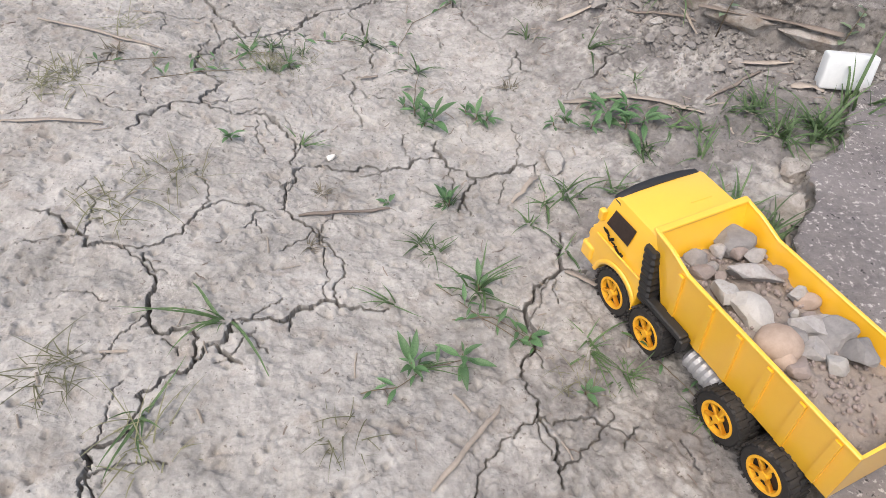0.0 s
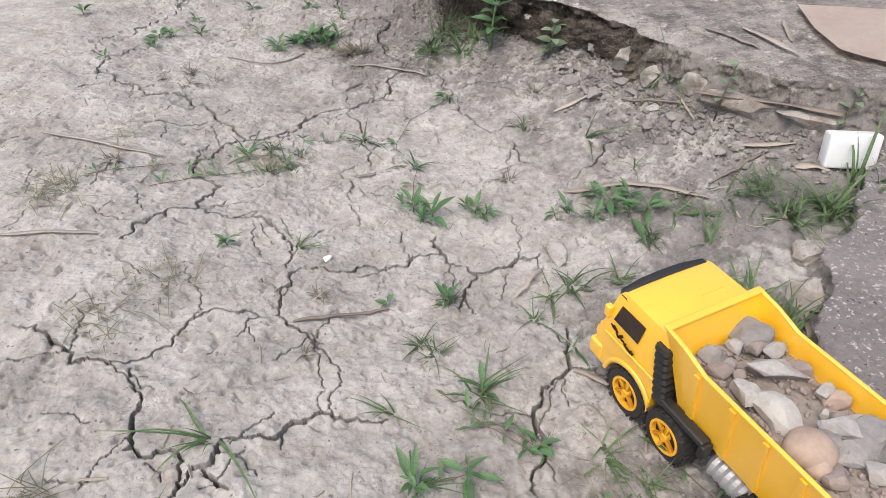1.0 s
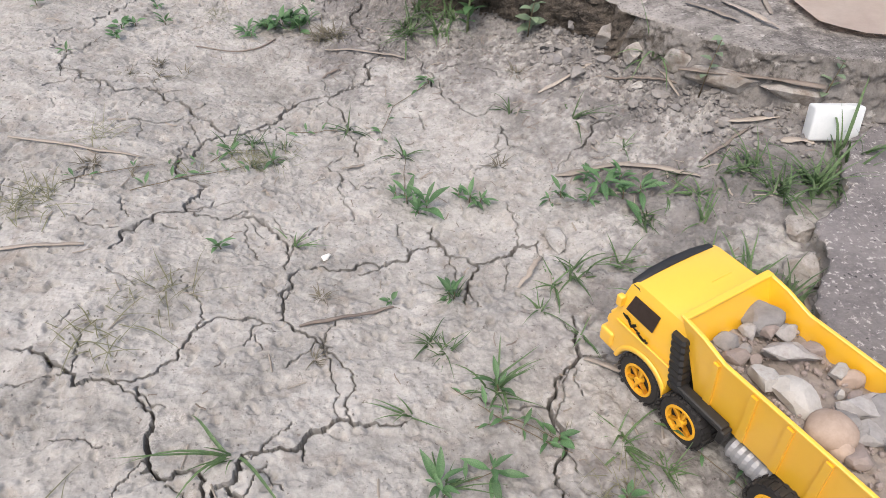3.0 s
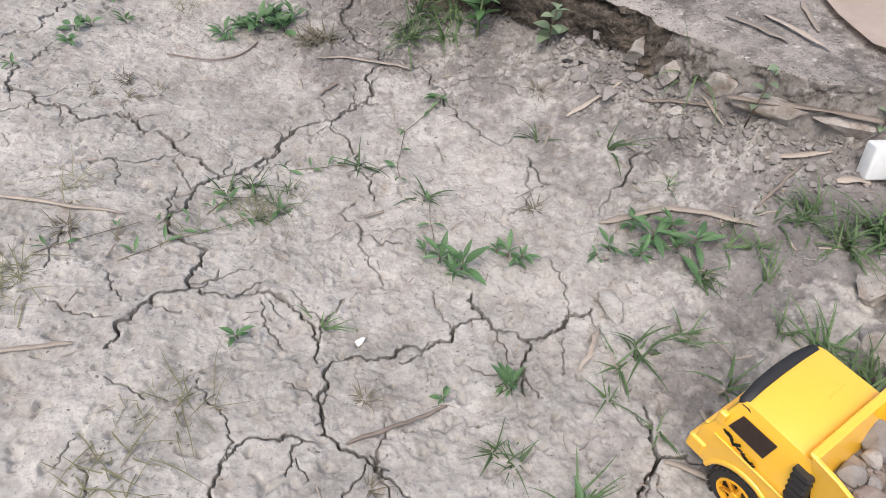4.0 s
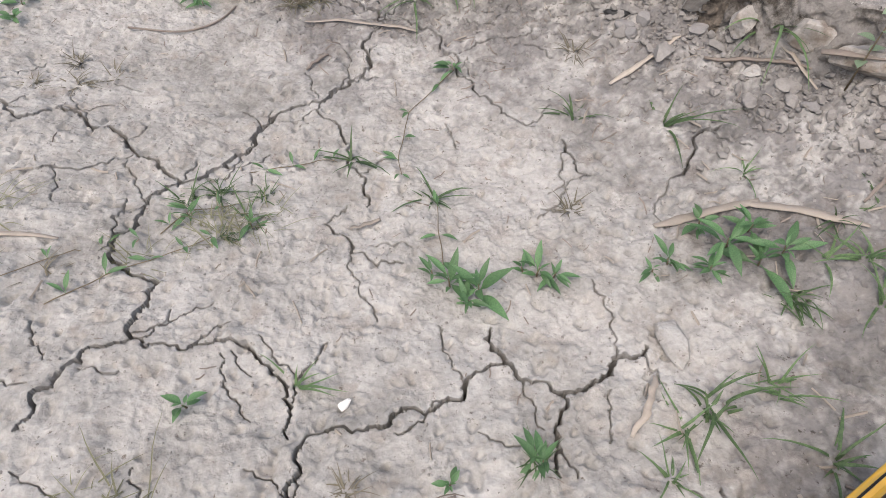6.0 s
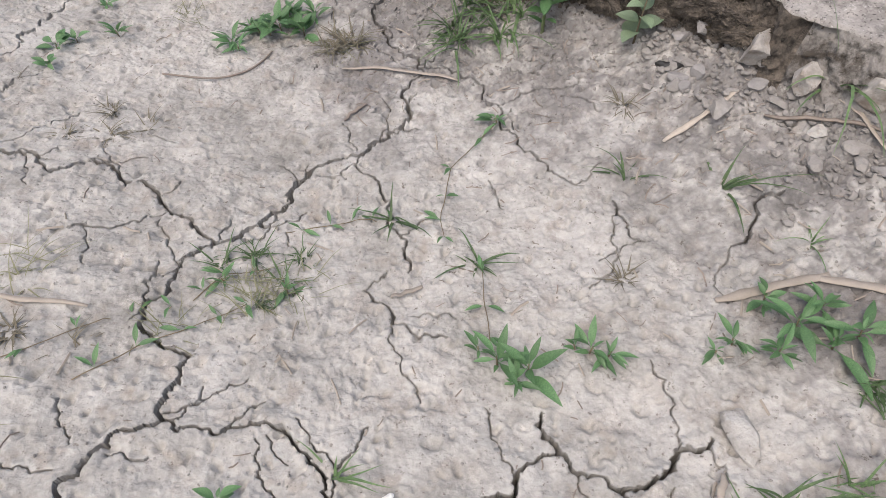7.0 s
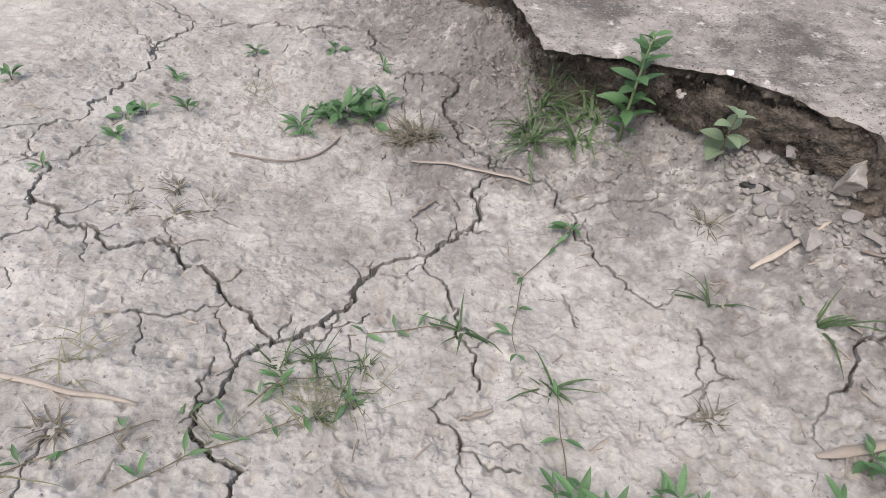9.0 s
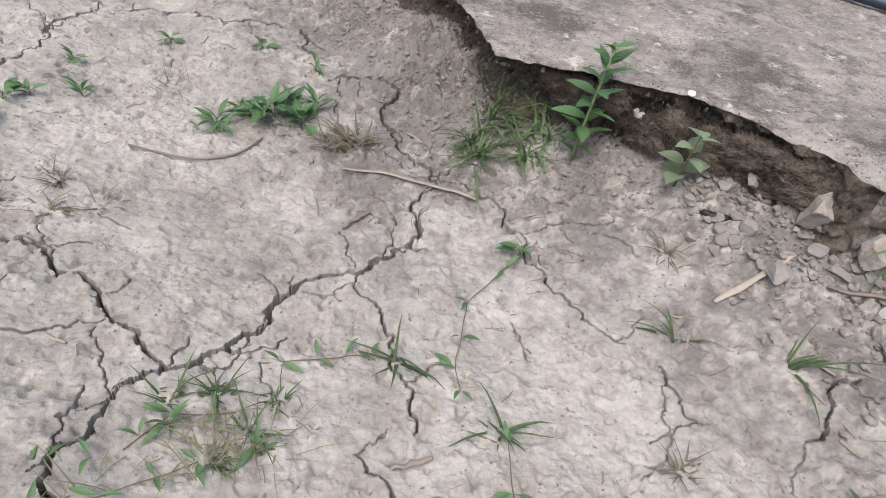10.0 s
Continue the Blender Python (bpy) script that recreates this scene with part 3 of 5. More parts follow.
# mirrors, grille lip, headlights
for side in (-1, 1):
    bm = bmesh.new()
    box(bm, side * 0.067 - 0.004, side * 0.067 + 0.004, 0.047, 0.056, 0.112, 0.128, 0.002)
    part("mirror", bm, YELLOW, cab)
    bm = bmesh.new()
    box(bm, side * 0.048 - 0.010, side * 0.048 + 0.010, 0.0635, 0.0665, 0.052, 0.062, 0.001)
    part("headlight", bm, SILVER, cab, "grey headlight")
bm = bmesh.new()
box(bm, -0.030, 0.030, 0.0615, 0.0640, 0.068, 0.084, 0.001)
for k in range(4):
    box(bm, -0.028, 0.028, 0.0635, 0.0655, 0.0695 + 0.0036 * k, 0.0713 + 0.0036 * k)
part("grille", bm, BLACK, cab, "black front grille")
# bumper that wraps round the front corners, ridge below the windscreen
bm = bmesh.new()
box(bm, -0.0725, 0.0725, 0.0480, 0.0700, 0.0420, 0.0660, 0.004, 3)
part("bumper", bm, YELLOW, cab)
bm = bmesh.new()
box(bm, -0.0660, 0.0660, 0.0560, 0.0640, 0.0880, 0.0925, 0.0015)
part("front_ridge", bm, YELLOW, cab)
for side in (-1, 1):
    bm = bmesh.new()
    box(bm, side * 0.0693 - 0.0012, side * 0.0693 + 0.0012, -0.0335, 0.0500, 0.0905, 0.0930, 0.0006, 1)
    part("side_crease", bm, YELLOW, cab)
# raised seam on the roof
bm = bmesh.new()
box(bm, 0.010, 0.040, -0.0005, 0.0012, 0.1510, 0.1522, 0.0003, 1)
part("roof_mark", bm, YELLOW, cab)
# worn black sticker on the doors: curled strokes, no letters
for side in (-1, 1):
    bm = bmesh.new()
    rnd = random.Random(5)
    for k in range(9):
        y = 0.040 - 0.0046 * k
        z = 0.1035 - 0.0012 * k + rnd.uniform(-0.0018, 0.0018)
        long, lean = rnd.uniform(0.006, 0.011), rnd.uniform(-1.0, 0.6)
        cy, sz = math.cos(lean) * long / 2, math.sin(lean) * long / 2
        x = side * (0.0702 - 0.0105 * (z - 0.085) / 0.067)
        ring = [bm.verts.new((x - side * 0.157 * (a * sz + b * cy), y + a * cy - b * sz, z + a * sz + b * cy)) for a, b in ((-1, -0.25), (0, -0.42), (1, -0.2), (1, 0.2), (0, 0.42), (-1, 0.3))]
        bm.faces.new(ring)
    bmesh.ops.solidify(bm, geom=bm.faces[:], thickness=0.0006 * side)
    part("door_sticker", bm, BLACK, cab, "worn black door sticker")

# tipper bed: headboard, ribbed leaning sides, tailgate
BED_BACK = -0.305


def wall_plate(bm, low, high, thick):
    """A plate between a low and a high edge line, thickened inward along the given vector."""
    t = Vector(thick)
    grid = [[bm.verts.new(p) for p in low], [bm.verts.new(p) for p in high], [bm.verts.new(Vector(p) + t) for p in high], [bm.verts.new(Vector(p) + t) for p in low]]
    for k in range(len(low) - 1):
        for r in range(4):
            a, b = grid[r], grid[(r + 1) % 4]
            bm.faces.new((a[k], a[k + 1], b[k + 1], b[k]))
    bm.faces.new([g[0] for g in grid][::-1]), bm.faces.new([g[-1] for g in grid])


bed = part("tipper_bed", (lambda b: (box(b, -0.0535, 0.0535, BED_BACK, -0.066, 0.062, 0.066, 0.001), b)[1])(bmesh.new()), YELLOW, truck)
for side in (-1, 1):
    bm = bmesh.new()
    low = [(side * 0.0565, -0.0525, 0.098), (side * 0.054, -0.063, 0.064), (side * 0.054, -0.12, 0.064), (side * 0.054, BED_BACK, 0.064)]
    high = [(side * 0.0625, -0.026, 0.163), (side * 0.0625, -0.056, 0.158), (side * 0.0625, -0.086, 0.148), (side * 0.0625, BED_BACK, 0.146)]
    wall_plate(bm, low, high, (-side * 0.003, 0, 0))
    bmesh.ops.recalc_face_normals(bm, faces=bm.faces)
    plate = part("side_panel", bm, YELLOW, bed)
    bm = bmesh.new()
    lip = [(p[0] + side * 0.0014, p[1], p[2] + 0.001) for p in high]
    wall_plate(bm, [(p[0], p[1], p[2] - 0.004) for p in lip], lip, (-side * 0.0048, 0, 0))
    bmesh.ops.recalc_face_normals(bm, faces=bm.faces)
    bmesh.ops.bevel(bm, geom=bm.edges[:], offset=0.0010, segments=1, affect="EDGES")
    part("rim_lip", bm, YELLOW, bed)
    for y in (-0.079, -0.125, -0.165, -0.205, -0.245, -0.285):
        bm = bmesh.new()
        wall_plate(bm, [(side * 0.0538, y - 0.0045, 0.066), (side * 0.0538, y + 0.0045, 0.066)], [(side * 0.0622, y - 0.0035, 0.142), (side * 0.0622, y + 0.0035, 0.142)], (side * 0.0030, 0, 0))
        bmesh.ops.recalc_face_normals(bm, faces=bm.faces)
        part("side_rib", bm, YELLOW, bed)
bm = bmesh.new()
wall_plate(bm, [(-0.054, -0.064, 0.064), (0.054, -0.064, 0.064)], [(-0.062, -0.028, 0.162), (0.062, -0.028, 0.162)], (0, -0.0035, 0))
bmesh.ops.recalc_face_normals(bm, faces=bm.faces)
part("headboard", bm, YELLOW, bed)
bm = bmesh.new()
box(bm, -0.0635, 0.0635, -0.0335, -0.0245, 0.1595, 0.1640, 0.0015)
part("headboard_lip", bm, YELLOW, bed)
bm = bmesh.new()
wall_plate(bm, [(-0.054, BED_BACK, 0.064), (0.054, BED_BACK, 0.064)], [(-0.062, BED_BACK, 0.145), (0.062, BED_BACK, 0.145)], (0, 0.003, 0))
bmesh.ops.recalc_face_normals(bm, faces=bm.faces)
part("tailgate", bm, YELLOW, bed)

# chassis, tank, air intake
bm = bmesh.new()
box(bm, -0.030, 0.030, BED_BACK + 0.01, 0.040, 0.028, 0.056, 0.003)
box(bm, -0.052, 0.052, -0.062, -0.030, 0.046, 0.064, 0.003)
box(bm, -0.050, 0.050, -0.110, -0.060, 0.050, 0.062, 0.002)
part("chassis", bm, BLACK, truck, "black plastic chassis")
for side in (-1, 1):
    bm = bmesh.new()
    box(bm, side * 0.0625 - 0.0070, side * 0.0625 + 0.0070, -0.112, -0.038, 0.0685, 0.0765, 0.003)
    box(bm, side * 0.0625 - 0.0070, side * 0.0625 + 0.0070, -0.116, -0.108, 0.0540, 0.0725, 0.002)
    box(bm, side * 0.045 - 0.012, side * 0.045 + 0.012, -0.106, -0.040, 0.0560, 0.0680, 0.002)
    part("mudguard", bm, BLACK, truck, "black mudguard")
for side in (-1, 1):
    tank = bmesh.new()
    rings = []
    for r in range(13):
        radius = 0.012 if r in (0, 12) else (0.0158 if r % 2 else 0.0142)
        y = -0.116 - 0.0045 * r
        rings.append([tank.verts.new((side * 0.044 + radius * math.cos(2 * math.pi * k / 20), y, 0.040 + radius * math.sin(2 * math.pi * k / 20))) for k in range(20)])
    for a, b in zip(rings, rings[1:]):
        for k in range(20):
            tank.faces.new((a[k], a[(k + 1) % 20], b[(k + 1) % 20], b[k]))
    tank.faces.new(rings[0]), tank.faces.new(rings[-1][::-1])
    bmesh.ops.recalc_face_normals(tank, faces=tank.faces)
    part("fuel_tank", tank, SILVER, truck, "ribbed grey fuel tank")
intake = bmesh.new()
rings = []
for k in range(17):
    wide = 0.0100 if k % 2 else 0.0086
    z, y = 0.064 + 0.0046 * k, -0.0445 + 0.0008 * k
    rings.append([intake.verts.new((-0.0590 + wide * u, y + wide * v, z)) for u, v in ((-1, -0.7), (-0.7, -1), (0.7, -1), (1, -0.7), (1, 0.7), (0.7, 1), (-0.7, 1), (-1, 0.7))])
for a, b in zip(rings, rings[1:]):
    for k in range(8):
        intake.faces.new((a[k], a[(k + 1) % 8], b[(k + 1) % 8], b[k]))
intake.faces.new(rings[0][::-1]), intake.faces.new(rings[-1])
bmesh.ops.recalc_face_normals(intake, faces=intake.faces)
part("air_intake", intake, BLACK, truck, "black ribbed air intake behind the cab")

# wheels


def wheel(x, y):
    face = -1 if x < 0 else 1
    hub = new("wheel")
    hub.parent = truck
    hub.matrix_basis = pose(x, y, 0.033)
    tyre = bmesh.new()
    turns, ring = 48, []
    section = [(-0.0115, 0.0215), (-0.0115, 0.0290), (-0.0085, 0.0318), (0.0085, 0.0318), (0.0115, 0.0290), (0.0115, 0.0215), (0.0085, 0.0205), (-0.0085, 0.0205)]
    for k in range(turns):
        a = 2 * math.pi * k / turns
        ring.append([tyre.verts.new((px, pr * math.cos(a), pr * math.sin(a))) for px, pr in section])
    for k in range(turns):
        a, b = ring[k], ring[(k + 1) % turns]
        for j in range(8):
            tyre.faces.new((a[j], a[(j + 1) % 8], b[(j + 1) % 8], b[j]))
    for k in range(24):
        for s in (-1, 1):
            a = 2 * math.pi * (k + 0.25 * s) / 24
            box(tyre, s * 0.0062 - 0.0060, s * 0.0062 + 0.0060, -0.0019, 0.0019, 0.0310, 0.0336)
            bmesh.ops.rotate(tyre, verts=tyre.verts[-8:], cent=(0, 0, 0), matrix=Matrix.Rotation(a, 3, "X"))
    bmesh.ops.recalc_face_normals(tyre, faces=tyre.faces)
    part("tyre", tyre, RUBBER, hub, "dusty black treaded tyre")
    # added black disc stands in for shade in the open gaps between spokes
    disc = bmesh.new()
    bmesh.ops.create_cone(disc, cap_ends=True, segments=32, radius1=0.0205, radius2=0.0205, depth=0.010, matrix=pose(face * 0.001, 0, 0, 0, 90, 0))
    part("brake_disc", disc, BLACK, hub)
    rim = bmesh.new()
    rings = []
    for px, pr in ((0.0060, 0.0212), (0.0122, 0.0212), (0.0122, 0.0182), (0.0068, 0.0172)):
        rings.append([rim.verts.new((face * px, pr * math.cos(2 * math.pi * k / 32), pr * math.sin(2 * math.pi * k / 32))) for k in range(32)])
    for a, b in zip(rings, rings[1:]):
        for k in range(32):
            rim.faces.new((a[k], a[(k + 1) % 32], b[(k + 1) % 32], b[k]))
    bmesh.ops.recalc_face_normals(rim, faces=rim.faces)
    part("rim", rim, RIM_YELLOW, hub, "orange-yellow spoked rim")
    spokes = bmesh.new()
    for k in range(6):
        for s in (-1, 1):
            a = 2 * math.pi * (k + 0.17 * s) / 6
            box(spokes, face * 0.0092 - 0.0026, face * 0.0092 + 0.0026, -0.0018, 0.0018, 0.003, 0.0185, 0.0006, 1)
            fresh = [v for v in spokes.verts if not v.tag]
            bmesh.ops.rotate(spokes, verts=fresh, cent=(0, 0, 0), matrix=Matrix.Rotation(a, 3, "X"))
            for v in fresh:
                v.tag = True
    bmesh.ops.create_cone(spokes, cap_ends=True, segments=20, radius1=0.0056, radius2=0.0046, depth=0.007, matrix=pose(face * 0.0098, 0, 0, 0, 90 * face, 0))
    part("spokes", spokes, RIM_YELLOW, hub)


for y in (0.0, -0.067, -0.190, -0.258):
    for x in (-0.0580, 0.0580):
        wheel(x, y)

# load of soil and stones
LOAD_Z = 0.125
lx, ly = np.meshgrid(np.linspace(-0.0585, 0.0585, 60), np.linspace(BED_BACK + 0.004, -0.046, 120))
lz = LOAD_Z + 0.010 * layered(lx, ly, 0.05, 3, 300) + 0.004 * layered(lx, ly, 0.008, 2, 310) - 0.006 * (np.abs(lx) / 0.06) ** 3
soil = tagged(sheet("soil_load", lx, ly, lz, SAND), "brown sandy soil filling the truck bed", "soil", kind="stuff")
soil.matrix_world = TRUCK
STONES = [
    (0.046, -0.054, 0.046, 0.037, 0, 1), (-0.023, -0.059, 0.027, 0.023, 0, 1), (0.006, -0.061, 0.025, 0.019, 0, 2),
    (0.025, -0.071, 0.023, 0.017, 0, 3), (0.054, -0.080, 0.028, 0.023, 0, 2), (0.027, -0.100, 0.081, 0.033, -25, 2),
    (-0.013, -0.073, 0.020, 0.013, 0, 2), (-0.031, -0.078, 0.028, 0.022, 0, 3), (-0.029, -0.115, 0.042, 0.036, 0, 4),
    (-0.021, -0.143, 0.031, 0.053, 8, 4), (0.037, -0.144, 0.027, 0.024, 0, 4), (-0.026, -0.182, 0.042, 0.036, 0, 5),
    (0.000, -0.180, 0.037, 0.025, -15, 1), (0.053, -0.183, 0.057, 0.030, -25, 2), (0.032, -0.202, 0.044, 0.041, 0, 1),
    (-0.001, -0.203, 0.033, 0.027, -30, 2), (-0.033, -0.198, 0.020, 0.019, 0, 5), (0.049, -0.220, 0.045, 0.039, 0, 1),
    (-0.024, -0.210, 0.031, 0.024, 0, 3), (0.008, -0.225, 0.032, 0.022, -20, 4), (0.051, -0.110, 0.023, 0.020, 0, 3),
    (0.063, -0.154, 0.025, 0.016, -20, 5), (0.028, -0.171, 0.019, 0.014, 0, 3), (-0.018, -0.089, 0.016, 0.012, 0, 3),
    (0.017, -0.160, 0.013, 0.011, 0, 4),
]
KINDS = {1: (STONE_DARK, "dark grey angular stone lying on the soil load", 0.9), 2: (STONE_GREY, "pale grey angular stone lying on the soil load", 1.0), 3: (STONE_BROWN, "reddish brown stone lying on the soil load", 0.8),
         4: (STONE_WHITE, "whitish rough stone lying on the soil load", 1.0), 5: (STONE_TAN, "smooth tan pebble lying on the soil load", 0.12)}
for k, (x, y, wide, long, turn, kind) in enumerate(STONES):
    mat, label, edge = KINDS[kind]
    high = 0.62 * min(wide, long) + 0.004
    x = max(-0.055 + wide * 0.5, min(0.055 - wide * 0.5, x))
    place = TRUCK @ pose(x, y, LOAD_Z + 0.30 * high, dice.uniform(-12, 12), dice.uniform(-12, 12), turn)
    ob = stone("stone", (wide * 1.12, long * 1.2, high * 1.2), 400 + k, mat, (0, 0, 0), 0, edge, label, "stone", "stones on the truck load")
    ob.matrix_world = place
bm = bmesh.new()
for k in range(420):
    x, y = dice.uniform(-0.054, 0.054), dice.uniform(BED_BACK + 0.01, -0.055)
    size = dice.choice((0.0025, 0.003, 0.004, 0.005, 0.007))
    made = bmesh.ops.create_icosphere(bm, subdivisions=1, radius=size / 2, matrix=pose(x, y, LOAD_Z + 0.002 + 0.010 * float(layered(np.array(x), np.array(y), 0.05, 3, 300)), dice.uniform(0, 90), 0, dice.uniform(0, 90)) @ Matrix.Diagonal((dice.uniform(0.8, 1.5), 1, dice.uniform(0.6, 1), 1)))
grit = tagged(new("grit", mesh_of("grit", bm, STONE_BROWN, False)), "small brown grit strewn on the soil load", "gravel", kind="stuff")
grit.matrix_world = TRUCK


# ---- rubble along the slab ----
def on_ground(x, y, sink=0.002):
    return (x, y, ground_z(x, y) - sink)


def rock(x, y, size, turn, mat, label, lift=0.35, edge=1.0, z=None, tilt=(0, 0), name="stone", group=""):
    base = ground_z(x, y) if z is None else z
    return stone(name, size, int(1000 * (x + 2 * y)), mat, (x, y, base + lift * size[2]), turn, edge, label, "stone", group, 4 if size[0] > 0.03 else 3, tilt)


rock(0.722, 2.622, (0.075, 0.045, 0.060), 20, PALE_CONCRETE, "pale rough stone wedged under the slab edge")
rock(0.757, 2.562, (0.06, 0.042, 0.046), 60, PALE_CONCRETE, "pale rough stone wedged under the slab edge")
rock(0.885, 2.430, (0.135, 0.060, 0.060), -12, PALE_CONCRETE, "broken grey concrete chunk below the slab")
rock(0.825, 2.502, (0.085, 0.048, 0.062), -25, PALE_CONCRETE, "rounded concrete chunk at the slab foot")
rock(0.985, 2.392, (0.12, 0.06, 0.060), -10, PALE_CONCRETE, "broken grey concrete chunk below the slab")
rock(0.755, 2.490, (0.034, 0.020, 0.016), 10, STONE_WHITE, "small pale stone on the clods")
rock(0.655, 2.555, (0.055, 0.045, 0.030), 35, CLOD, "dry clay lump by a withered stick")
rock(0.552, 2.138, (0.042, 0.070, 0.024), 12, CLAY, "flat brick-shaped piece of dry clay", 0.2)
rock(0.209, 2.100, (0.015, 0.013, 0.012), 30, WHITE_BIT, "tiny white pebble on the clay")
rock(0.594, 2.783, (0.013, 0.012, 0.010), 0, WHITE_BIT, "tiny white pebble on the slab", z=0.128)
rock(0.902, 2.108, (0.08, 0.06, 0.045), 50, PALE_CONCRETE, "broken pale corner of the low slab", 0.12)
rock(0.862, 2.025, (0.07, 0.05, 0.05), 80, PALE_CONCRETE, "broken pale corner of the low slab", 0.12)
rock(0.545, 2.800, (0.035, 0.02, 0.02), -30, STONE_WHITE, "small pale stone caught in the slab edge", z=0.075)
rock(0.675, 2.690, (0.05, 0.03, 0.028), 35, STONE_DARK, "dark stone at the foot of the slab")
bm = bmesh.new()
for k in range(5):
    made = bmesh.ops.create_icosphere(bm, subdivisions=2, radius=0.009, matrix=Matrix.Translation((0.010 * (k - 2), dice.uniform(-0.004, 0.004), dice.uniform(0, 0.003))) @ Matrix.Diagonal((1.0, dice.uniform(0.6, 1), 0.55, 1)))
for v in bm.verts:
    v.co += 0.003 * Vector((noise.noise(v.co * 200), noise.noise(v.co * 200 + Vector((9, 0, 0))), noise.noise(v.co * 200 + Vector((0, 9, 0)))))
scrap = tagged(new("rubber_scrap", mesh_of("rubber_scrap", bm, BLACK, False)), "crumpled black rubber scrap on the soil", "litter")
scrap.matrix_world = pose(*on_ground(0.628, 2.655, -0.003), 0, 0, -10)

for k in range(46):
    along = dice.uniform(0.62, 0.98)
    back = abs(dice.gauss(0, 0.055)) + 0.02
    x = along - 0.5 * back
    y = float(np.interp(along, [q[0] for q in SLAB_EDGE], [q[1] for q in SLAB_EDGE])) - back
    size = dice.uniform(0.010, 0.026)
    rock(x, y, (size * dice.uniform(1.0, 1.6), size, size * 0.75), dice.uniform(0, 360), dice.choice((CLOD, CLOD, CLOD, STONE_DARK)), "broken grey rubble piece at the slab foot", 0.22, group="rubble pieces", name="rubble_piece")

# clods: many small lumps of earth at the slab's foot
bm = bmesh.new()
made = 0
shapes = []
for k in range(6):
    b = stone_bm((1, 1, 0.8), 900 + k, 1.0, 1)
    shapes.append(([tuple(v.co) for v in b.verts], [[v.index for v in f.verts] for f in b.faces]))
    b.free()
verts, faces = [], []
xs_line = broken_edge(SLAB_EDGE, 0.01, 0.0, 1)
while made < 9500:
    px, py = xs_line[dice.randrange(20, len(xs_line) - 60)]
    d = abs(dice.gauss(0, 0.075))
    x, y = px - 0.72 * d + dice.gauss(0, 0.02), py - 0.69 * d + dice.gauss(0, 0.02)
    if dice.random() < 0.5:
        x, y = dice.uniform(-0.5, 0.8), dice.uniform(1.55, 3.2)
        size = dice.choice((0.0018, 0.0022, 0.003, 0.003, 0.0045))
    elif 0.60 < x < 0.98:
        size = min(0.018, 0.003 + dice.expovariate(240))
    else:
        size = min(0.012, 0.002 + dice.expovariate(420))
    base = ground_z(x, y)
    co, fs = shapes[dice.randrange(6)]
    m = pose(x, y, base + 0.25 * size, dice.uniform(-40, 40), dice.uniform(-40, 40), dice.uniform(0, 360)) @ Matrix.Diagonal((size * dice.uniform(0.8, 1.4), size, size * dice.uniform(0.7, 1), 1))
    start = len(verts)
    verts += [tuple(m @ Vector(c)) for c in co]
    faces += [[start + i for i in f] for f in fs]
    made += 1
bm.free()
me = bpy.data.meshes.new("clods")
me.from_pydata(verts, [], faces)
me.materials.append(CLOD)
tagged(new("clods", me), "crumbled clay clods strewn along the slab foot", "rubble", kind="stuff")


# moss and soil lumps clinging to the slab's side
verts, faces = [], []
for k in range(5200):
    px, py = xs_line[dice.randrange(10, len(xs_line) - 50)]
    s = dice.random() ** 0.8
    d = 0.026 * math.sin(math.pi * min(1, 1.2 * s)) ** 0.7 - 0.030 * max(0, s - 0.45) + dice.gauss(0, 0.004)
    d -= 0.030 * math.sin(math.pi * min(1, s / 0.75)) * max(0.0, 0.35 + noise.noise(Vector((px * 9, py * 9, 2))) + 0.5 * noise.noise(Vector((px * 40, py * 40, s * 6)))) if px > 0.5 else 0
    low, high = float(lie(np.array(px), np.array(py))), 0.122 + 0.02 * (px - 0.5)
    x, y, z = px + 0.72 * d, py + 0.69 * d, high * (1 - s) + low * s
    size = min(0.009, 0.0015 + dice.expovariate(420))
    co, fs = shapes[dice.randrange(6)]
    m = pose(x, y, z, dice.uniform(0, 90), dice.uniform(0, 90), dice.uniform(0, 360)) @ Matrix.Diagonal((size * dice.uniform(0.8, 1.5), size, size * dice.uniform(0.6, 1), 1))
    start = len(verts)
    verts += [tuple(m @ Vector(q)) for q in co]
    faces += [[start + i for i in f] for f in fs]
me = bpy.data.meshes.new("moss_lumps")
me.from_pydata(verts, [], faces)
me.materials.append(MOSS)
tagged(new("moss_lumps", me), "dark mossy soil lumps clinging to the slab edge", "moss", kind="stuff")


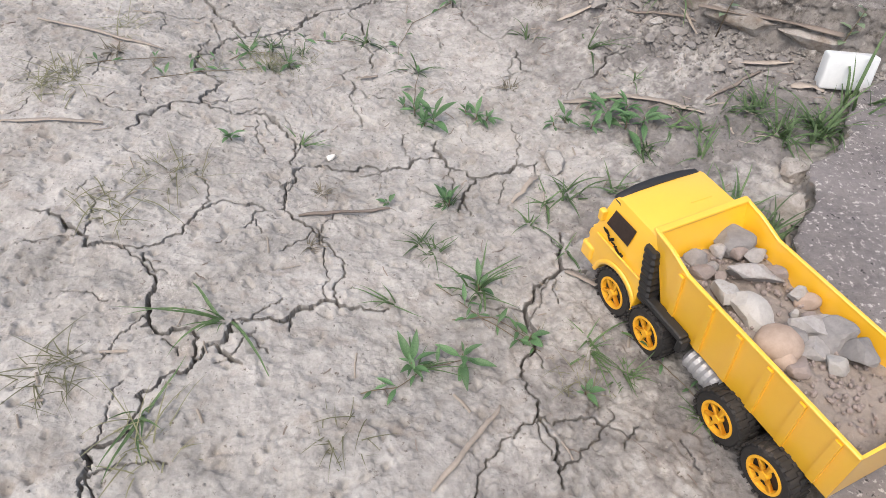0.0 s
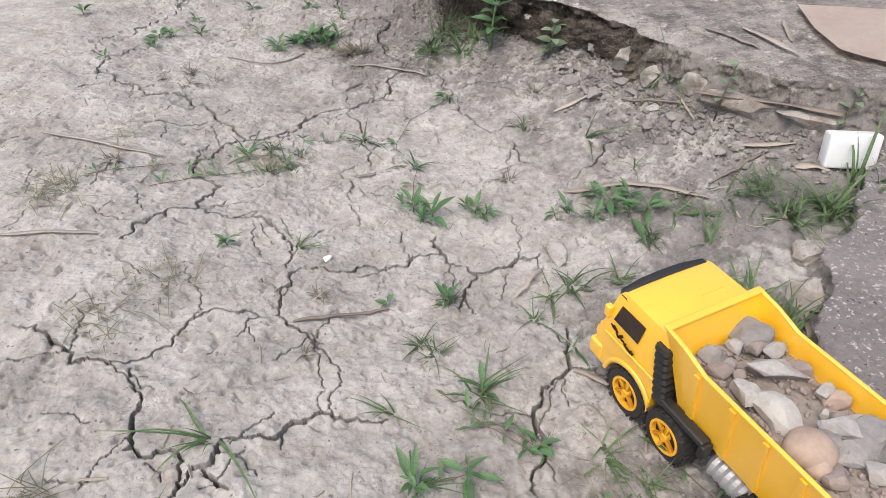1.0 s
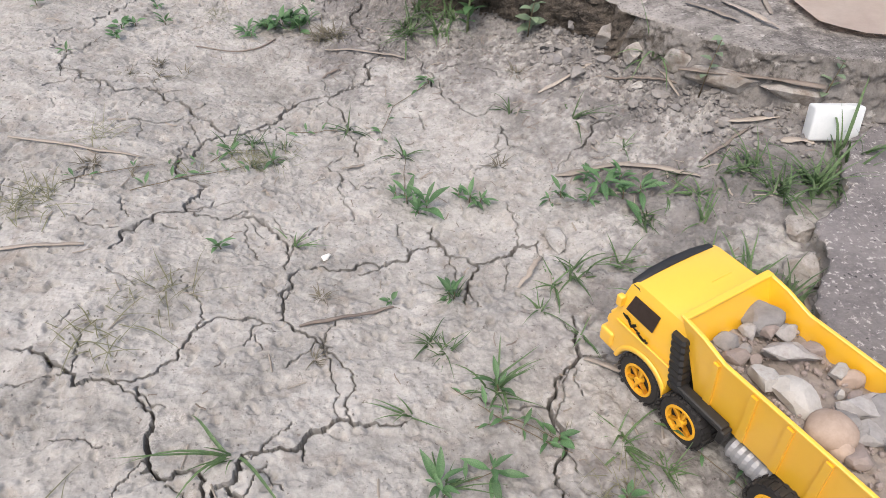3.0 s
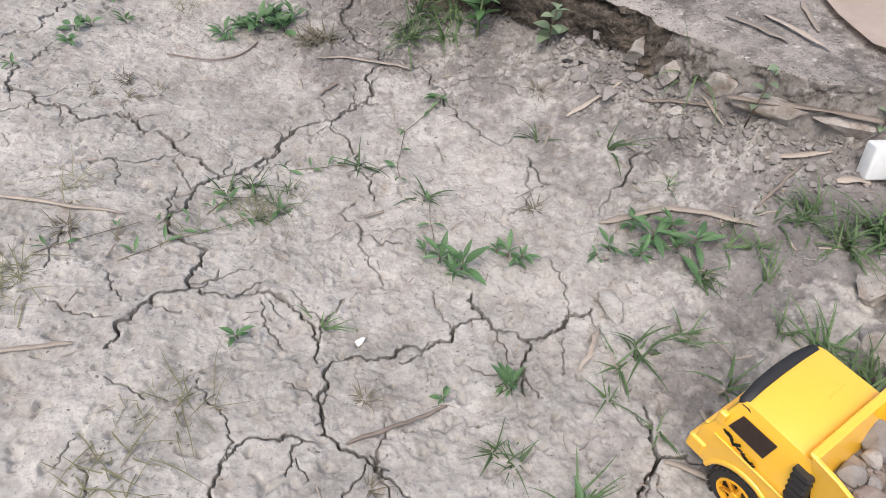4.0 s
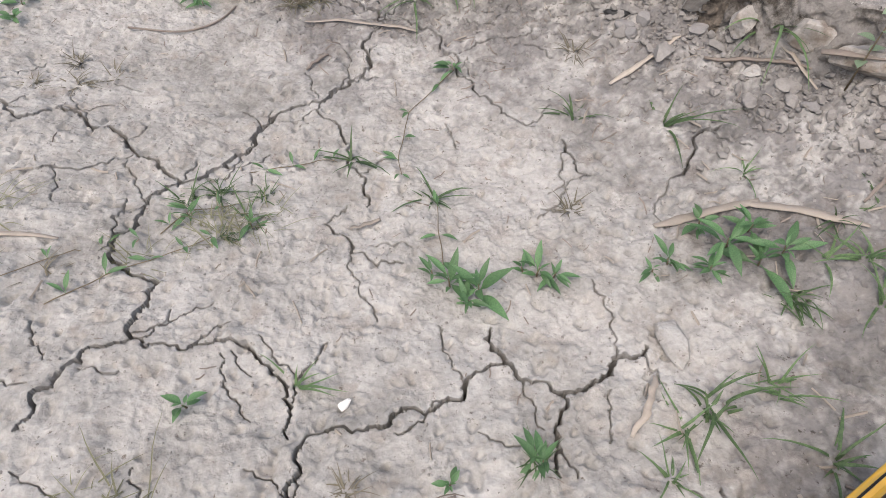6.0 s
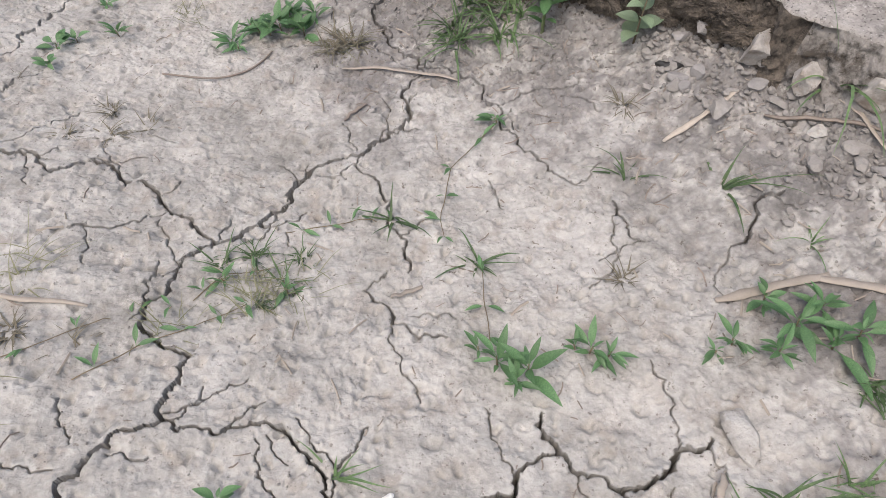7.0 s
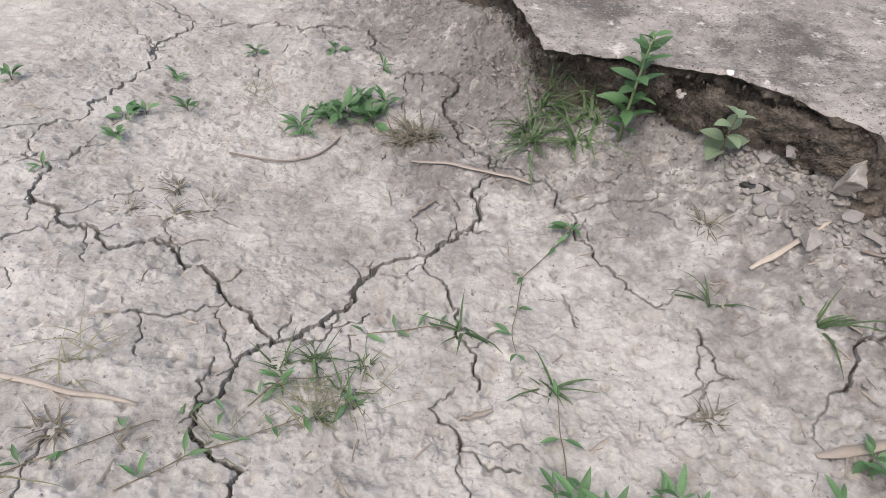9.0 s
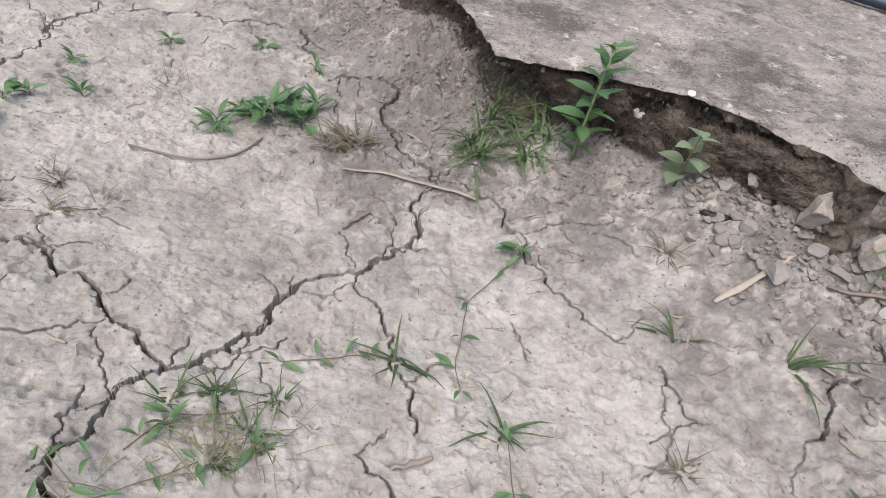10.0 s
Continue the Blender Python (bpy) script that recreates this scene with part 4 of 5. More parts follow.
def cushion(x, y, z, size, seed):
    """A matted clump of moss: a lump with frayed, finely broken skin and short brown shoots."""
    rnd = random.Random(seed)
    bm = bmesh.new()
    bmesh.ops.create_icosphere(bm, subdivisions=5, radius=0.5)
    shift = Vector((rnd.uniform(0, 90), rnd.uniform(0, 90), 0))
    for v in bm.verts:
        n = v.co.normalized()
        v.co += n * (0.16 * noise.noise(v.co * 2.4 + shift) + 0.10 * noise.noise(v.co * 6 + shift) + 0.09 * abs(noise.noise(v.co * 15 + shift)) + 0.05 * noise.noise(v.co * 33 + shift))
        v.co = Vector((v.co.x * size[0], v.co.y * size[1], v.co.z * size[2]))
    bm.verts.ensure_lookup_table()
    for v in rnd.sample(bm.verts[:], 1500):
        d = (v.co.normalized() + Vector((rnd.uniform(-1, 1), rnd.uniform(-1, 1), rnd.uniform(-0.8, 0.6)))).normalized()
        u = d.orthogonal().normalized() * 0.0006
        tip = v.co + d * rnd.uniform(0.003, 0.009)
        bm.faces.new((bm.verts.new(v.co + u), bm.verts.new(v.co - u), bm.verts.new(tip)))
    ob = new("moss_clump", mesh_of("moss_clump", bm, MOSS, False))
    ob.matrix_world = pose(x, y, z, rnd.uniform(-15, 15), rnd.uniform(-15, 15), -42 + rnd.uniform(-20, 20))
    return tagged(ob, "matted brown moss clump hanging from the slab edge", "moss", "moss clumps on the slab edge")


for k in range(30):
    s = k / 29
    x = 0.42 + 0.42 * s + dice.uniform(-0.012, 0.012)
    thick = 0.35 + 0.65 * math.sin(math.pi * s) ** 0.8
    y = float(np.interp(x, [q[0] for q in SLAB_EDGE], [q[1] for q in SLAB_EDGE])) + 0.016 - 0.018 * thick
    size = dice.choice((0.024, 0.034, 0.044, 0.060)) * thick
    cushion(x, y, 0.108 - 0.3 * size - dice.choice((0.0, 0.012, 0.030)) * thick, (size * dice.uniform(1.0, 1.5), size * 0.75, size * dice.uniform(0.6, 0.9)), 700 + k)


# short bits of straw, root and stalk trodden into the crust
verts, faces = [], []
for k in range(520):
    x, y = dice.uniform(-0.45, 0.8), dice.uniform(1.55, 3.1)
    if dice.random() < 0.55:
        px, py = xs_line[dice.randrange(20, len(xs_line) - 60)]
        d = abs(dice.gauss(0, 0.16))
        x, y = px - 0.72 * d, py - 0.69 * d
    turn, long, r = dice.uniform(0, 6.28), 0.005 + dice.expovariate(110), dice.uniform(0.0004, 0.0011)
    long = min(long, 0.035)
    start, bow = len(verts), dice.uniform(-0.5, 0.5)
    for s in (-0.5, -0.17, 0.17, 0.5):
        a = turn + bow * s
        cx, cy = x + math.cos(a) * long * s, y + math.sin(a) * long * s
        cz = ground_z(cx, cy) + 0.7 * r
        for q in (0, 2.094, 4.189):
            verts.append((cx - math.sin(a) * r * math.cos(q), cy + math.cos(a) * r * math.cos(q), cz + r * math.sin(q)))
    for j in range(3):
        for q in range(3):
            faces.append([start + 3 * j + q, start + 3 * j + (q + 1) % 3, start + 3 * j + 3 + (q + 1) % 3, start + 3 * j + 3 + q])
    faces += [[start, start + 2, start + 1], [start + 9, start + 10, start + 11]]
me = bpy.data.meshes.new("straw_bits")
me.from_pydata(verts, [], faces)
me.materials.append(BARK)
tagged(new("straw_bits", me), "short brown straw and root bits trodden into the clay", "litter", kind="stuff")


# ---- dry strips and sticks ----
STRIPS = 0


def ribbon(name, a, b, wide, mat, label, lift=0.004, arch=0.006, bend=0.025, thick=0.0009, category="stick", zs=None, cup=0.08):
    """A thin curled strip lying from a to b."""
    global STRIPS
    STRIPS += 1
    rnd = random.Random(STRIPS)
    a, b = Vector(a), Vector(b)
    along = (b - a)
    side = Vector((-along.y, along.x)).normalized()
    n, rows = 18, []
    bow = rnd.uniform(-bend, bend) * along.length
    bm = bmesh.new()
    ends = []
    for k in range(n + 1):
        s = k / n
        p = a + along * s + side * (bow * 4 * s * (1 - s) + 0.003 * noise.noise(Vector((s * 5, STRIPS, 0))))
        if zs:
            z = zs[0] + (zs[1] - zs[0]) * s
        else:
            z = max(ground_z(p.x + dx, p.y + dy) for dx in (-0.003, 0, 0.003) for dy in (-0.003, 0, 0.003))
        ends.append((p, z))
    smooth_z = [sum(ends[min(max(k + d, 0), n)][1] for d in (-2, -1, 0, 1, 2)) / 5 for k in range(n + 1)]
    for k in range(n + 1):
        s = k / n
        p = ends[k][0]
        z = max(smooth_z[k], ends[k][1] - 0.002) + lift * 0.4 + arch * rnd.uniform(0.7, 1) * math.sin(math.pi * s) * 0.4
        half = wide / 2 * (0.55 + 0.45 * min(1, 5 * s, 5 * (1 - s))) * (1 + 0.25 * noise.noise(Vector((s * 7, STRIPS, 4))))
        twist = 0.5 * noise.noise(Vector((s * 2.5, STRIPS, 9)))
        row = []
        for u, v in ((-1, cup), (0, 0), (1, cup), (1, cup + thick / half), (0, thick / half), (-1, cup + thick / half)):
            row.append(bm.verts.new((p.x + side.x * half * u, p.y + side.y * half * u, z + half * (v + twist * u))))
        rows.append(row)
    for r, q in zip(rows, rows[1:]):
        for k in range(6):
            bm.faces.new((r[k], r[(k + 1) % 6], q[(k + 1) % 6], q[k]))
    bm.faces.new(rows[0]), bm.faces.new(rows[-1][::-1])
    bmesh.ops.recalc_face_normals(bm, faces=bm.faces)
    return tagged(new(name, mesh_of(name, bm, mat, True)), label, category)


def strip(a, b, wide):
    wide *= 0.68
    if wide < 0.0053:
        return ribbon("twig", a, b, wide, BARK, "thin brown dry twig lying on the clay", thick=wide * 0.6, cup=0.0)
    return ribbon("bamboo_strip", a, b, wide, STRAW, "dry straw-coloured bamboo strip lying on the clay")


strip((-0.520, 2.452), (-0.425, 2.315), 0.016)
strip((0.151, 2.777), (0.328, 2.716), 0.01)
strip((0.189, 1.958), (0.305, 2.004), 0.006)
strip((0.382, 1.598), (0.451, 1.702), 0.008)
strip((0.544, 1.919), (0.687, 1.836), 0.013)
strip((0.608, 1.975), (0.633, 1.833), 0.01)
strip((-0.249, 2.082), (-0.114, 2.100), 0.009)
strip((-0.322, 2.362), (-0.104, 2.324), 0.009)
strip((0.572, 2.289), (0.699, 2.302), 0.016)
strip((0.681, 2.302), (0.791, 2.235), 0.016)
strip((0.797, 2.266), (0.903, 2.341), 0.007)
strip((0.852, 2.360), (0.963, 2.362), 0.015)
strip((0.782, 1.910), (0.763, 1.798), 0.01)
strip((0.861, 2.016), (0.812, 1.839), 0.01)
strip((0.891, 2.013), (0.817, 1.839), 0.01)
strip((0.579, 2.529), (0.688, 2.583), 0.011)
strip((0.157, 2.650), (0.190, 2.679), 0.006)
strip((0.216, 2.332), (0.253, 2.344), 0.008)
strip((0.651, 1.977), (0.710, 1.933), 0.006)
strip((0.705, 2.534), (0.826, 2.463), 0.007)
strip((0.728, 2.599), (0.817, 2.555), 0.009)
strip((0.767, 2.572), (0.814, 2.438), 0.008)
strip((0.862, 2.587), (0.885, 2.425), 0.005)
ribbon("husk", (0.805, 2.452), (1.025, 2.366), 0.014, BARK, "long brown dry husk lying against the slab", zs=(0.090, 0.096), thick=0.002)
ribbon("husk", (0.478, 2.045), (0.518, 2.104), 0.007, STRAW, "curled dry leaf husk on the clay", arch=0.03, bend=0.2)
ribbon("bamboo_strip", (0.945, 2.305), (1.00, 2.30), 0.014, STRAW, "split yellow bamboo strip beside the white block")
for a, b in (((0.93, 2.62), (0.99, 2.50)), ((1.02, 2.66), (1.00, 2.56)), ((1.10, 2.72), (1.30, 2.60)), ((0.86, 2.62), (0.93, 2.53))):
    ribbon("dry_leaf_strip", a, b, 0.010, STRAW, "dry pale leaf strip lying on the slab", zs=(0.139, 0.139))
curl = bpy.data.curves.new("dry_stalk", "CURVE")
curl.dimensions, curl.bevel_depth, curl.bevel_resolution = "3D", 0.0016, 2
line = curl.splines.new("NURBS")
ways = ((-0.122, 2.776), (-0.09, 2.768), (-0.05, 2.768), (-0.01, 2.776), (0.02, 2.795), (0.035, 2.84))
line.points.add(len(ways) - 1)
for k, (x, y) in enumerate(ways):
    line.points[k].co = (x, y, ground_z(x, y) + 0.003, 1)
line.use_endpoint_u, line.order_u = True, 4
curl.materials.append(BARK)
tagged(new("dry_stalk", curl), "thin curved dry stalk on the clay", "stick")

# fibre board on the slab, white plastic block, hose
bm = bmesh.new()
ring = [(1.063, 2.712), (1.052, 2.60), (1.056, 2.50), (1.085, 2.475), (1.12, 2.455), (1.20, 2.44), (1.32, 2.56), (1.28, 2.68), (1.16, 2.72)]
lower = [bm.verts.new((x, y, 0.149 + 0.02 * abs(x - 1.15) ** 1.0 + 0.006 * noise.noise(Vector((x * 9, y * 9, 0))))) for x, y in ring]
bm.faces.new(lower)
bmesh.ops.solidify(bm, geom=bm.faces[:], thickness=0.006)
bmesh.ops.triangulate(bm, faces=bm.faces[:])
tagged(new("fibre_board", mesh_of("fibre_board", bm, BOARD, False)), "broken pinkish fibre board piece lying on the slab", "board")
bm = bmesh.new()
box(bm, -0.041, 0.041, -0.014, 0.014, 0, 0.058, 0.0045, 3)
block = tagged(new("plastic_block", mesh_of("plastic_block", bm, WHITE_PLASTIC, True)), "white rounded plastic block lying at the slab foot", "plastic block")
block.matrix_world = pose(1.030, 2.312, ground_z(1.03, 2.31) + 0.002, -16, 0, -3)
hose = bpy.data.curves.new("hose", "CURVE")
hose.dimensions, hose.bevel_depth, hose.bevel_resolution = "3D", 0.010, 3
line = hose.splines.new("NURBS")
ways = ((0.92, 3.30), (1.05, 3.12), (1.25, 2.98), (1.6, 2.85))
line.points.add(3)
for k, (x, y) in enumerate(ways):
    line.points[k].co = (x, y, 0.150 + 0.02 * (x - 0.9), 1)
line.use_endpoint_u, line.order_u = True, 4
hose.materials.append(PIPE)
tagged(new("hose", hose), "dark blue hose lying on the concrete slab", "hose")


# ---- plants ----
def blade(bm, root, turn, long, wide, rise, droop, rnd, folds=6):
    """One arching grass blade."""
    out = Vector((math.cos(turn), math.sin(turn), 0))
    side = Vector((-out.y, out.x, 0))
    p, up, rows = Vector(root), rise, []
    for k in range(folds + 1):
        s = k / folds
        half = wide / 2 * (1 - s ** 1.8) * (0.75 + 0.25 * min(1, s * 4)) + 0.00015
        rows.append((bm.verts.new(p + side * half), bm.verts.new(p - Vector((0, 0, half * 0.5))), bm.verts.new(p - side * half)))
        p = p + (out * math.cos(up) + Vector((0, 0, math.sin(up)))) * (long / folds)
        up -= droop / folds
        turn2 = rnd.uniform(-0.12, 0.12)
        out = (out + side * turn2).normalized()
        side = Vector((-out.y, out.x, 0))
    for a, b in zip(rows, rows[1:]):
        bm.faces.new((a[0], a[1], b[1], b[0]))
        bm.faces.new((a[1], a[2], b[2], b[1]))


def tuft_mesh(name, seed, count, mat, low=0.15, high=1.25, wide=0.0035, spread_out=0.16):
    rnd = random.Random(seed)
    bm = bmesh.new()
    for k in range(count):
        turn, rise = rnd.uniform(0, 6.28), rnd.uniform(low, high)
        root = (rnd.gauss(0, spread_out), rnd.gauss(0, spread_out), 0)
        blade(bm, root, turn, rnd.choice((0.5, 0.7, 0.9, 1.1, 1.5)) * rnd.uniform(0.8, 1.1), wide * rnd.uniform(0.7, 1.3) / 0.05, rise, rnd.uniform(0.3, 1.7), rnd)
    return mesh_of(name, bm, mat, True)


GREEN_TUFTS = [tuft_mesh("grass_tuft", 20 + k, c, GRASS, 0.2, 1.3, wide=0.0030, spread_out=0.13) for k, c in enumerate((30, 24, 36, 27, 22))]
SPARSE_TUFTS = [tuft_mesh("grass_plant", 80 + k, c, GRASS, 0.35, 1.35, 0.0026, 0.03) for k, c in enumerate((9, 12, 8, 11))]
DRY_TUFTS = [tuft_mesh("dry_grass_tuft", 40 + k, c, DRY, 0.05, 1.0, 0.0014, 0.30) for k, c in enumerate((44, 34, 50))]
SCRAP_TUFTS = [tuft_mesh("withered_weed", 60 + k, 44, SCRAP, 0.05, 1.0, 0.0035, 0.12) for k in range(3)]


def leaf_bm(long, wide, curl=0.25, teeth=0, stalk=0.0):
    """A pointed leaf along +y, folded along its midrib."""
    bm = bmesh.new()
    n, rows = (16 if teeth else 10), []
    for k in range(n + 1):
        s = k / n
        open_to = max(0.0, (s - stalk) / (1 - stalk))
        half = wide / 2 * math.sin(math.pi * min(1, open_to ** 0.8)) ** 0.9 + (0.012 if stalk else 0.0002) * (1 - s)
        if teeth:
            half *= 1 - 0.16 * (k % 2)
        z = long * curl * (s - s * s * 1.3)
        y = long * s
        rows.append([bm.verts.new((-half, y, z + half * 0.30)), bm.verts.new((-half * 0.5, y, z + half * 0.17)), bm.verts.new((0, y, z)), bm.verts.new((half * 0.5, y, z + half * 0.17)), bm.verts.new((half, y, z + half * 0.30))])
    for a, b in zip(rows, rows[1:]):
        for j in range(4):
            bm.faces.new((a[j], a[j + 1], b[j + 1], b[j]))
    return bm


LANCE = mesh_of("leaf", leaf_bm(1.0, 0.21, 0.34, 0, 0.18), LEAF)
OVAL = mesh_of("leaf", leaf_bm(1.0, 0.34, 0.34, 0, 0.22), LEAF)
TOOTHED = mesh_of("leaf", leaf_bm(1.0, 0.42, 0.15, 8), LEAF)
PALE_OVAL = mesh_of("leaf", leaf_bm(1.0, 0.62, 0.2), PALE_LEAF)


def stem_bm(points, radius, taper=0.5):
    bm = bmesh.new()
    rings = []
    for k, p in enumerate(points):
        r = radius * (1 - taper * k / max(1, len(points) - 1))
        p = Vector(p)
        d = (Vector(points[min(k + 1, len(points) - 1)]) - Vector(points[max(k - 1, 0)])).normalized()
        u = d.orthogonal().normalized()
        v = d.cross(u)
        rings.append([bm.verts.new(p + r * (u * math.cos(a) + v * math.sin(a))) for a in (0, 1.257, 2.513, 3.77, 5.027)])
    for a, b in zip(rings, rings[1:]):
        for j in range(5):
            bm.faces.new((a[j], a[(j + 1) % 5], b[(j + 1) % 5], b[j]))
    bm.faces.new(rings[0][::-1]), bm.faces.new(rings[-1])
    bmesh.ops.recalc_face_normals(bm, faces=bm.faces)
    return bm


def add_leaf(mesh, parent, where, turn, lift, size):
    ob = new("leaf", mesh)
    ob.parent = parent
    ob.matrix_basis = pose(*where, lift, dice.uniform(-20, 20), turn) @ Matrix.Diagonal((size, size, size, 1))
    return ob


def place_tuft(meshes, x, y, size, label, group, k):
    ob = new(meshes[k % len(meshes)].name.split(".")[0], meshes[k % len(meshes)])
    ob.matrix_world = pose(*on_ground(x, y, 0.003), 0, 0, dice.uniform(0, 360)) @ Matrix.Diagonal((size, size, size * dice.uniform(0.7, 0.95), 1))
    return tagged(ob, label, "grass" if "grass" in label else "weed", group)


GREEN_GRASS = [
    (0.337, 2.818, 0.075), (0.381, 2.901, 0.08), (0.058, 2.403, 0.042), (0.094, 2.367, 0.035), (0.023, 2.391, 0.035),
    (0.115, 2.399, 0.03), (0.069, 2.329, 0.03), (0.368, 1.928, 0.045), (0.424, 1.870, 0.055), (0.560, 2.063, 0.06),
    (0.386, 2.028, 0.03), (0.879, 2.248, 0.06), (0.907, 2.199, 0.065), (0.958, 2.192, 0.07), (0.786, 1.967, 0.065),
    (0.746, 1.891, 0.065), (0.820, 1.986, 0.06), (0.658, 1.927, 0.035), (0.676, 1.712, 0.035), (0.757, 2.065, 0.04),
]
SPARSE_GRASS = [
    (0.221, 2.451, 0.075), (0.319, 2.374, 0.07), (0.330, 2.833, 0.08), (0.630, 2.445, 0.075), (0.520, 2.483, 0.07),
    (0.699, 2.347, 0.05), (0.161, 2.124, 0.055), (0.790, 2.558, 0.08), (0.529, 2.046, 0.07), (0.350, 1.945, 0.05),
    (0.324, 1.833, 0.05), (0.562, 1.793, 0.06), (0.735, 2.208, 0.075), (0.774, 2.200, 0.08), (0.764, 2.255, 0.06),
    (0.819, 2.243, 0.07), (0.548, 1.954, 0.05), (0.502, 2.001, 0.05), (0.090, 1.652, 0.075), (0.141, 1.773, 0.075),
    (0.562, 1.811, 0.05), (0.654, 1.999, 0.08), (0.770, 2.147, 0.07), (0.360, 1.744, 0.05),
]
DRY_GRASS = [
    (0.156, 2.834, 0.05), (0.112, 2.368, 0.035), (0.051, 2.331, 0.03), (0.084, 2.344, 0.03), (-0.183, 2.366, 0.045),
    (-0.125, 2.961, 0.035), (-0.049, 1.935, 0.05), (0.009, 2.013, 0.045), (-0.030, 2.025, 0.03), (0.056, 2.348, 0.04),
    (-0.023, 2.296, 0.035), (-0.220, 2.211, 0.045), (-0.219, 2.188, 0.05), (0.485, 1.803, 0.03), (0.547, 1.745, 0.03),
    (0.287, 1.643, 0.035), (0.111, 1.621, 0.045), (-0.013, 1.693, 0.04),
]
SCRAPS = [
    (-0.123, 2.653, 0.022), (-0.162, 2.633, 0.02), (-0.218, 2.627, 0.016), (-0.173, 2.683, 0.018), (0.549, 2.610, 0.02),
    (-0.330, 2.770, 0.012), (0.485, 2.334, 0.018), (0.211, 1.906, 0.012), (0.209, 2.016, 0.015), (-0.167, 2.290, 0.02),
    (-0.108, 2.282, 0.018),
]
LANCE_WEEDS = [
    (0.028, 2.889, 0.045), (0.072, 2.922, 0.045), (-0.009, 2.922, 0.04), (-0.017, 2.848, 0.035), (-0.358, 2.700, 0.028),
    (0.094, 3.039, 0.035), (0.307, 2.252, 0.036), (0.342, 2.212, 0.042), (0.409, 2.247, 0.032), (0.442, 2.236, 0.03),
    (0.571, 2.234, 0.042), (0.639, 2.243, 0.06), (0.665, 2.215, 0.06), (0.610, 2.217, 0.045), (0.693, 2.222, 0.05),
    (0.671, 2.262, 0.05), (0.552, 2.227, 0.03),
]
SMALL_WEEDS = [
    (-0.298, 2.848, 0.025), (-0.276, 2.872, 0.022), (-0.290, 2.790, 0.02), (-0.217, 2.894, 0.028), (-0.265, 3.000, 0.022),
    (-0.148, 3.098, 0.02), (-0.002, 3.115, 0.022), (0.373, 2.619, 0.022), (-0.501, 2.923, 0.025), (0.301, 2.016, 0.014),
    (0.064, 2.106, 0.02), (0.623, 2.283, 0.02), (0.354, 1.743, 0.03), (0.411, 1.760, 0.03), (0.489, 1.803, 0.022),
    (0.549, 1.730, 0.018),
]
for k, (x, y, size) in enumerate(GREEN_GRASS):
    place_tuft(GREEN_TUFTS, x, y, size, "green grass tuft with arching blades growing from the clay", "green grass tufts", k)
for k, (x, y, size) in enumerate(SPARSE_GRASS):
    place_tuft(SPARSE_TUFTS, x, y, size, "sparse grass plant with a few long curving blades", "sparse grass plants", k)
for k, (x, y, size) in enumerate(DRY_GRASS):
    place_tuft(DRY_TUFTS, x, y, size * 1.25, "half-dry straggly grass tuft on the clay", "dry grass tufts", k)
for k, (x, y, size) in enumerate(SCRAPS):
    place_tuft(SCRAP_TUFTS, x, y, size * 1.6, "withered brown weed scrap on the clay", "withered weeds", k)
for k, (x, y, size) in enumerate(((0.86, 2.24, 0.06), (0.90, 2.19, 0.07), (0.955, 2.20, 0.08), (1.00, 2.21, 0.085), (0.775, 1.93, 0.07), (0.81, 1.96, 0.075), (0.79, 2.03, 0.065), (0.76, 1.87, 0.06), (0.40, 2.79, 0.075), (0.36, 2.86, 0.085), (0.33, 2.80, 0.07), (0.38, 2.93, 0.07), (0.43, 2.83, 0.07), (0.63, 2.08, 0.045), (0.69, 2.17, 0.05), (0.60, 1.76, 0.04))):
    place_tuft(GREEN_TUFTS, x, y, size, "thick green grass clump beside the concrete", "green grass clumps", k + 2)
# bright tall tuft beside the white block
tall = place_tuft([GREEN_TUFTS[4]], 1.035, 2.255, 0.085, "bright tall grass tuft beside the white block", "", 0)
tall.scale.z = 0.13


# tall plant in the rubble whose long blades droop over the clods
bm = bmesh.new()
reed = random.Random(31)
for turn, long, rise, droop in ((-1.95, 0.21, 0.95, 1.5), (-1.60, 0.17, 0.85, 1.5), (2.3, 0.15, 1.40, 0.5), (0.4, 0.09, 1.1, 1.2), (-2.9, 0.10, 1.0, 1.5), (1.2, 0.07, 1.3, 0.6), (-1.1, 0.08, 0.7, 1.2)):
    blade(bm, (reed.gauss(0, 0.003), reed.gauss(0, 0.003), 0), turn, long, 0.0048, rise, droop, reed, 12)
reed_plant = tagged(new("grass_plant", mesh_of("grass_plant", bm, GRASS, True)), "tall grass plant with long drooping blades in the rubble", "grass")
reed_plant.matrix_world = pose(*on_ground(0.790, 2.545, 0.003))


def weed(x, y, size, leaf, count, label, group):
    top = tagged(new("lance_leaf_weed" if leaf is LANCE else "broad_leaf_weed" if leaf is OVAL and size > 0.04 else "small_weed"), label, "weed", group)
    top.matrix_world = pose(*on_ground(x, y, 0.002), 0, 0, dice.uniform(0, 360))
    part("stem", stem_bm([(0, 0, 0), (0.001, 0, size * 0.2), (0.002, 0.001, size * 0.38)], 0.0013), STEM, top, smooth=True)
    for k in range(count):
        turn = 137.5 * k + dice.uniform(-55, 55)
        h = size * 0.36 * (k / count)
        add_leaf(leaf, top, (0.002 * k / count, 0, h + 0.002), turn, dice.uniform(-6, 60), size * dice.choice((0.45, 0.6, 0.8, 0.95, 1.1)) * (1 - 0.25 * k / count))
    return top


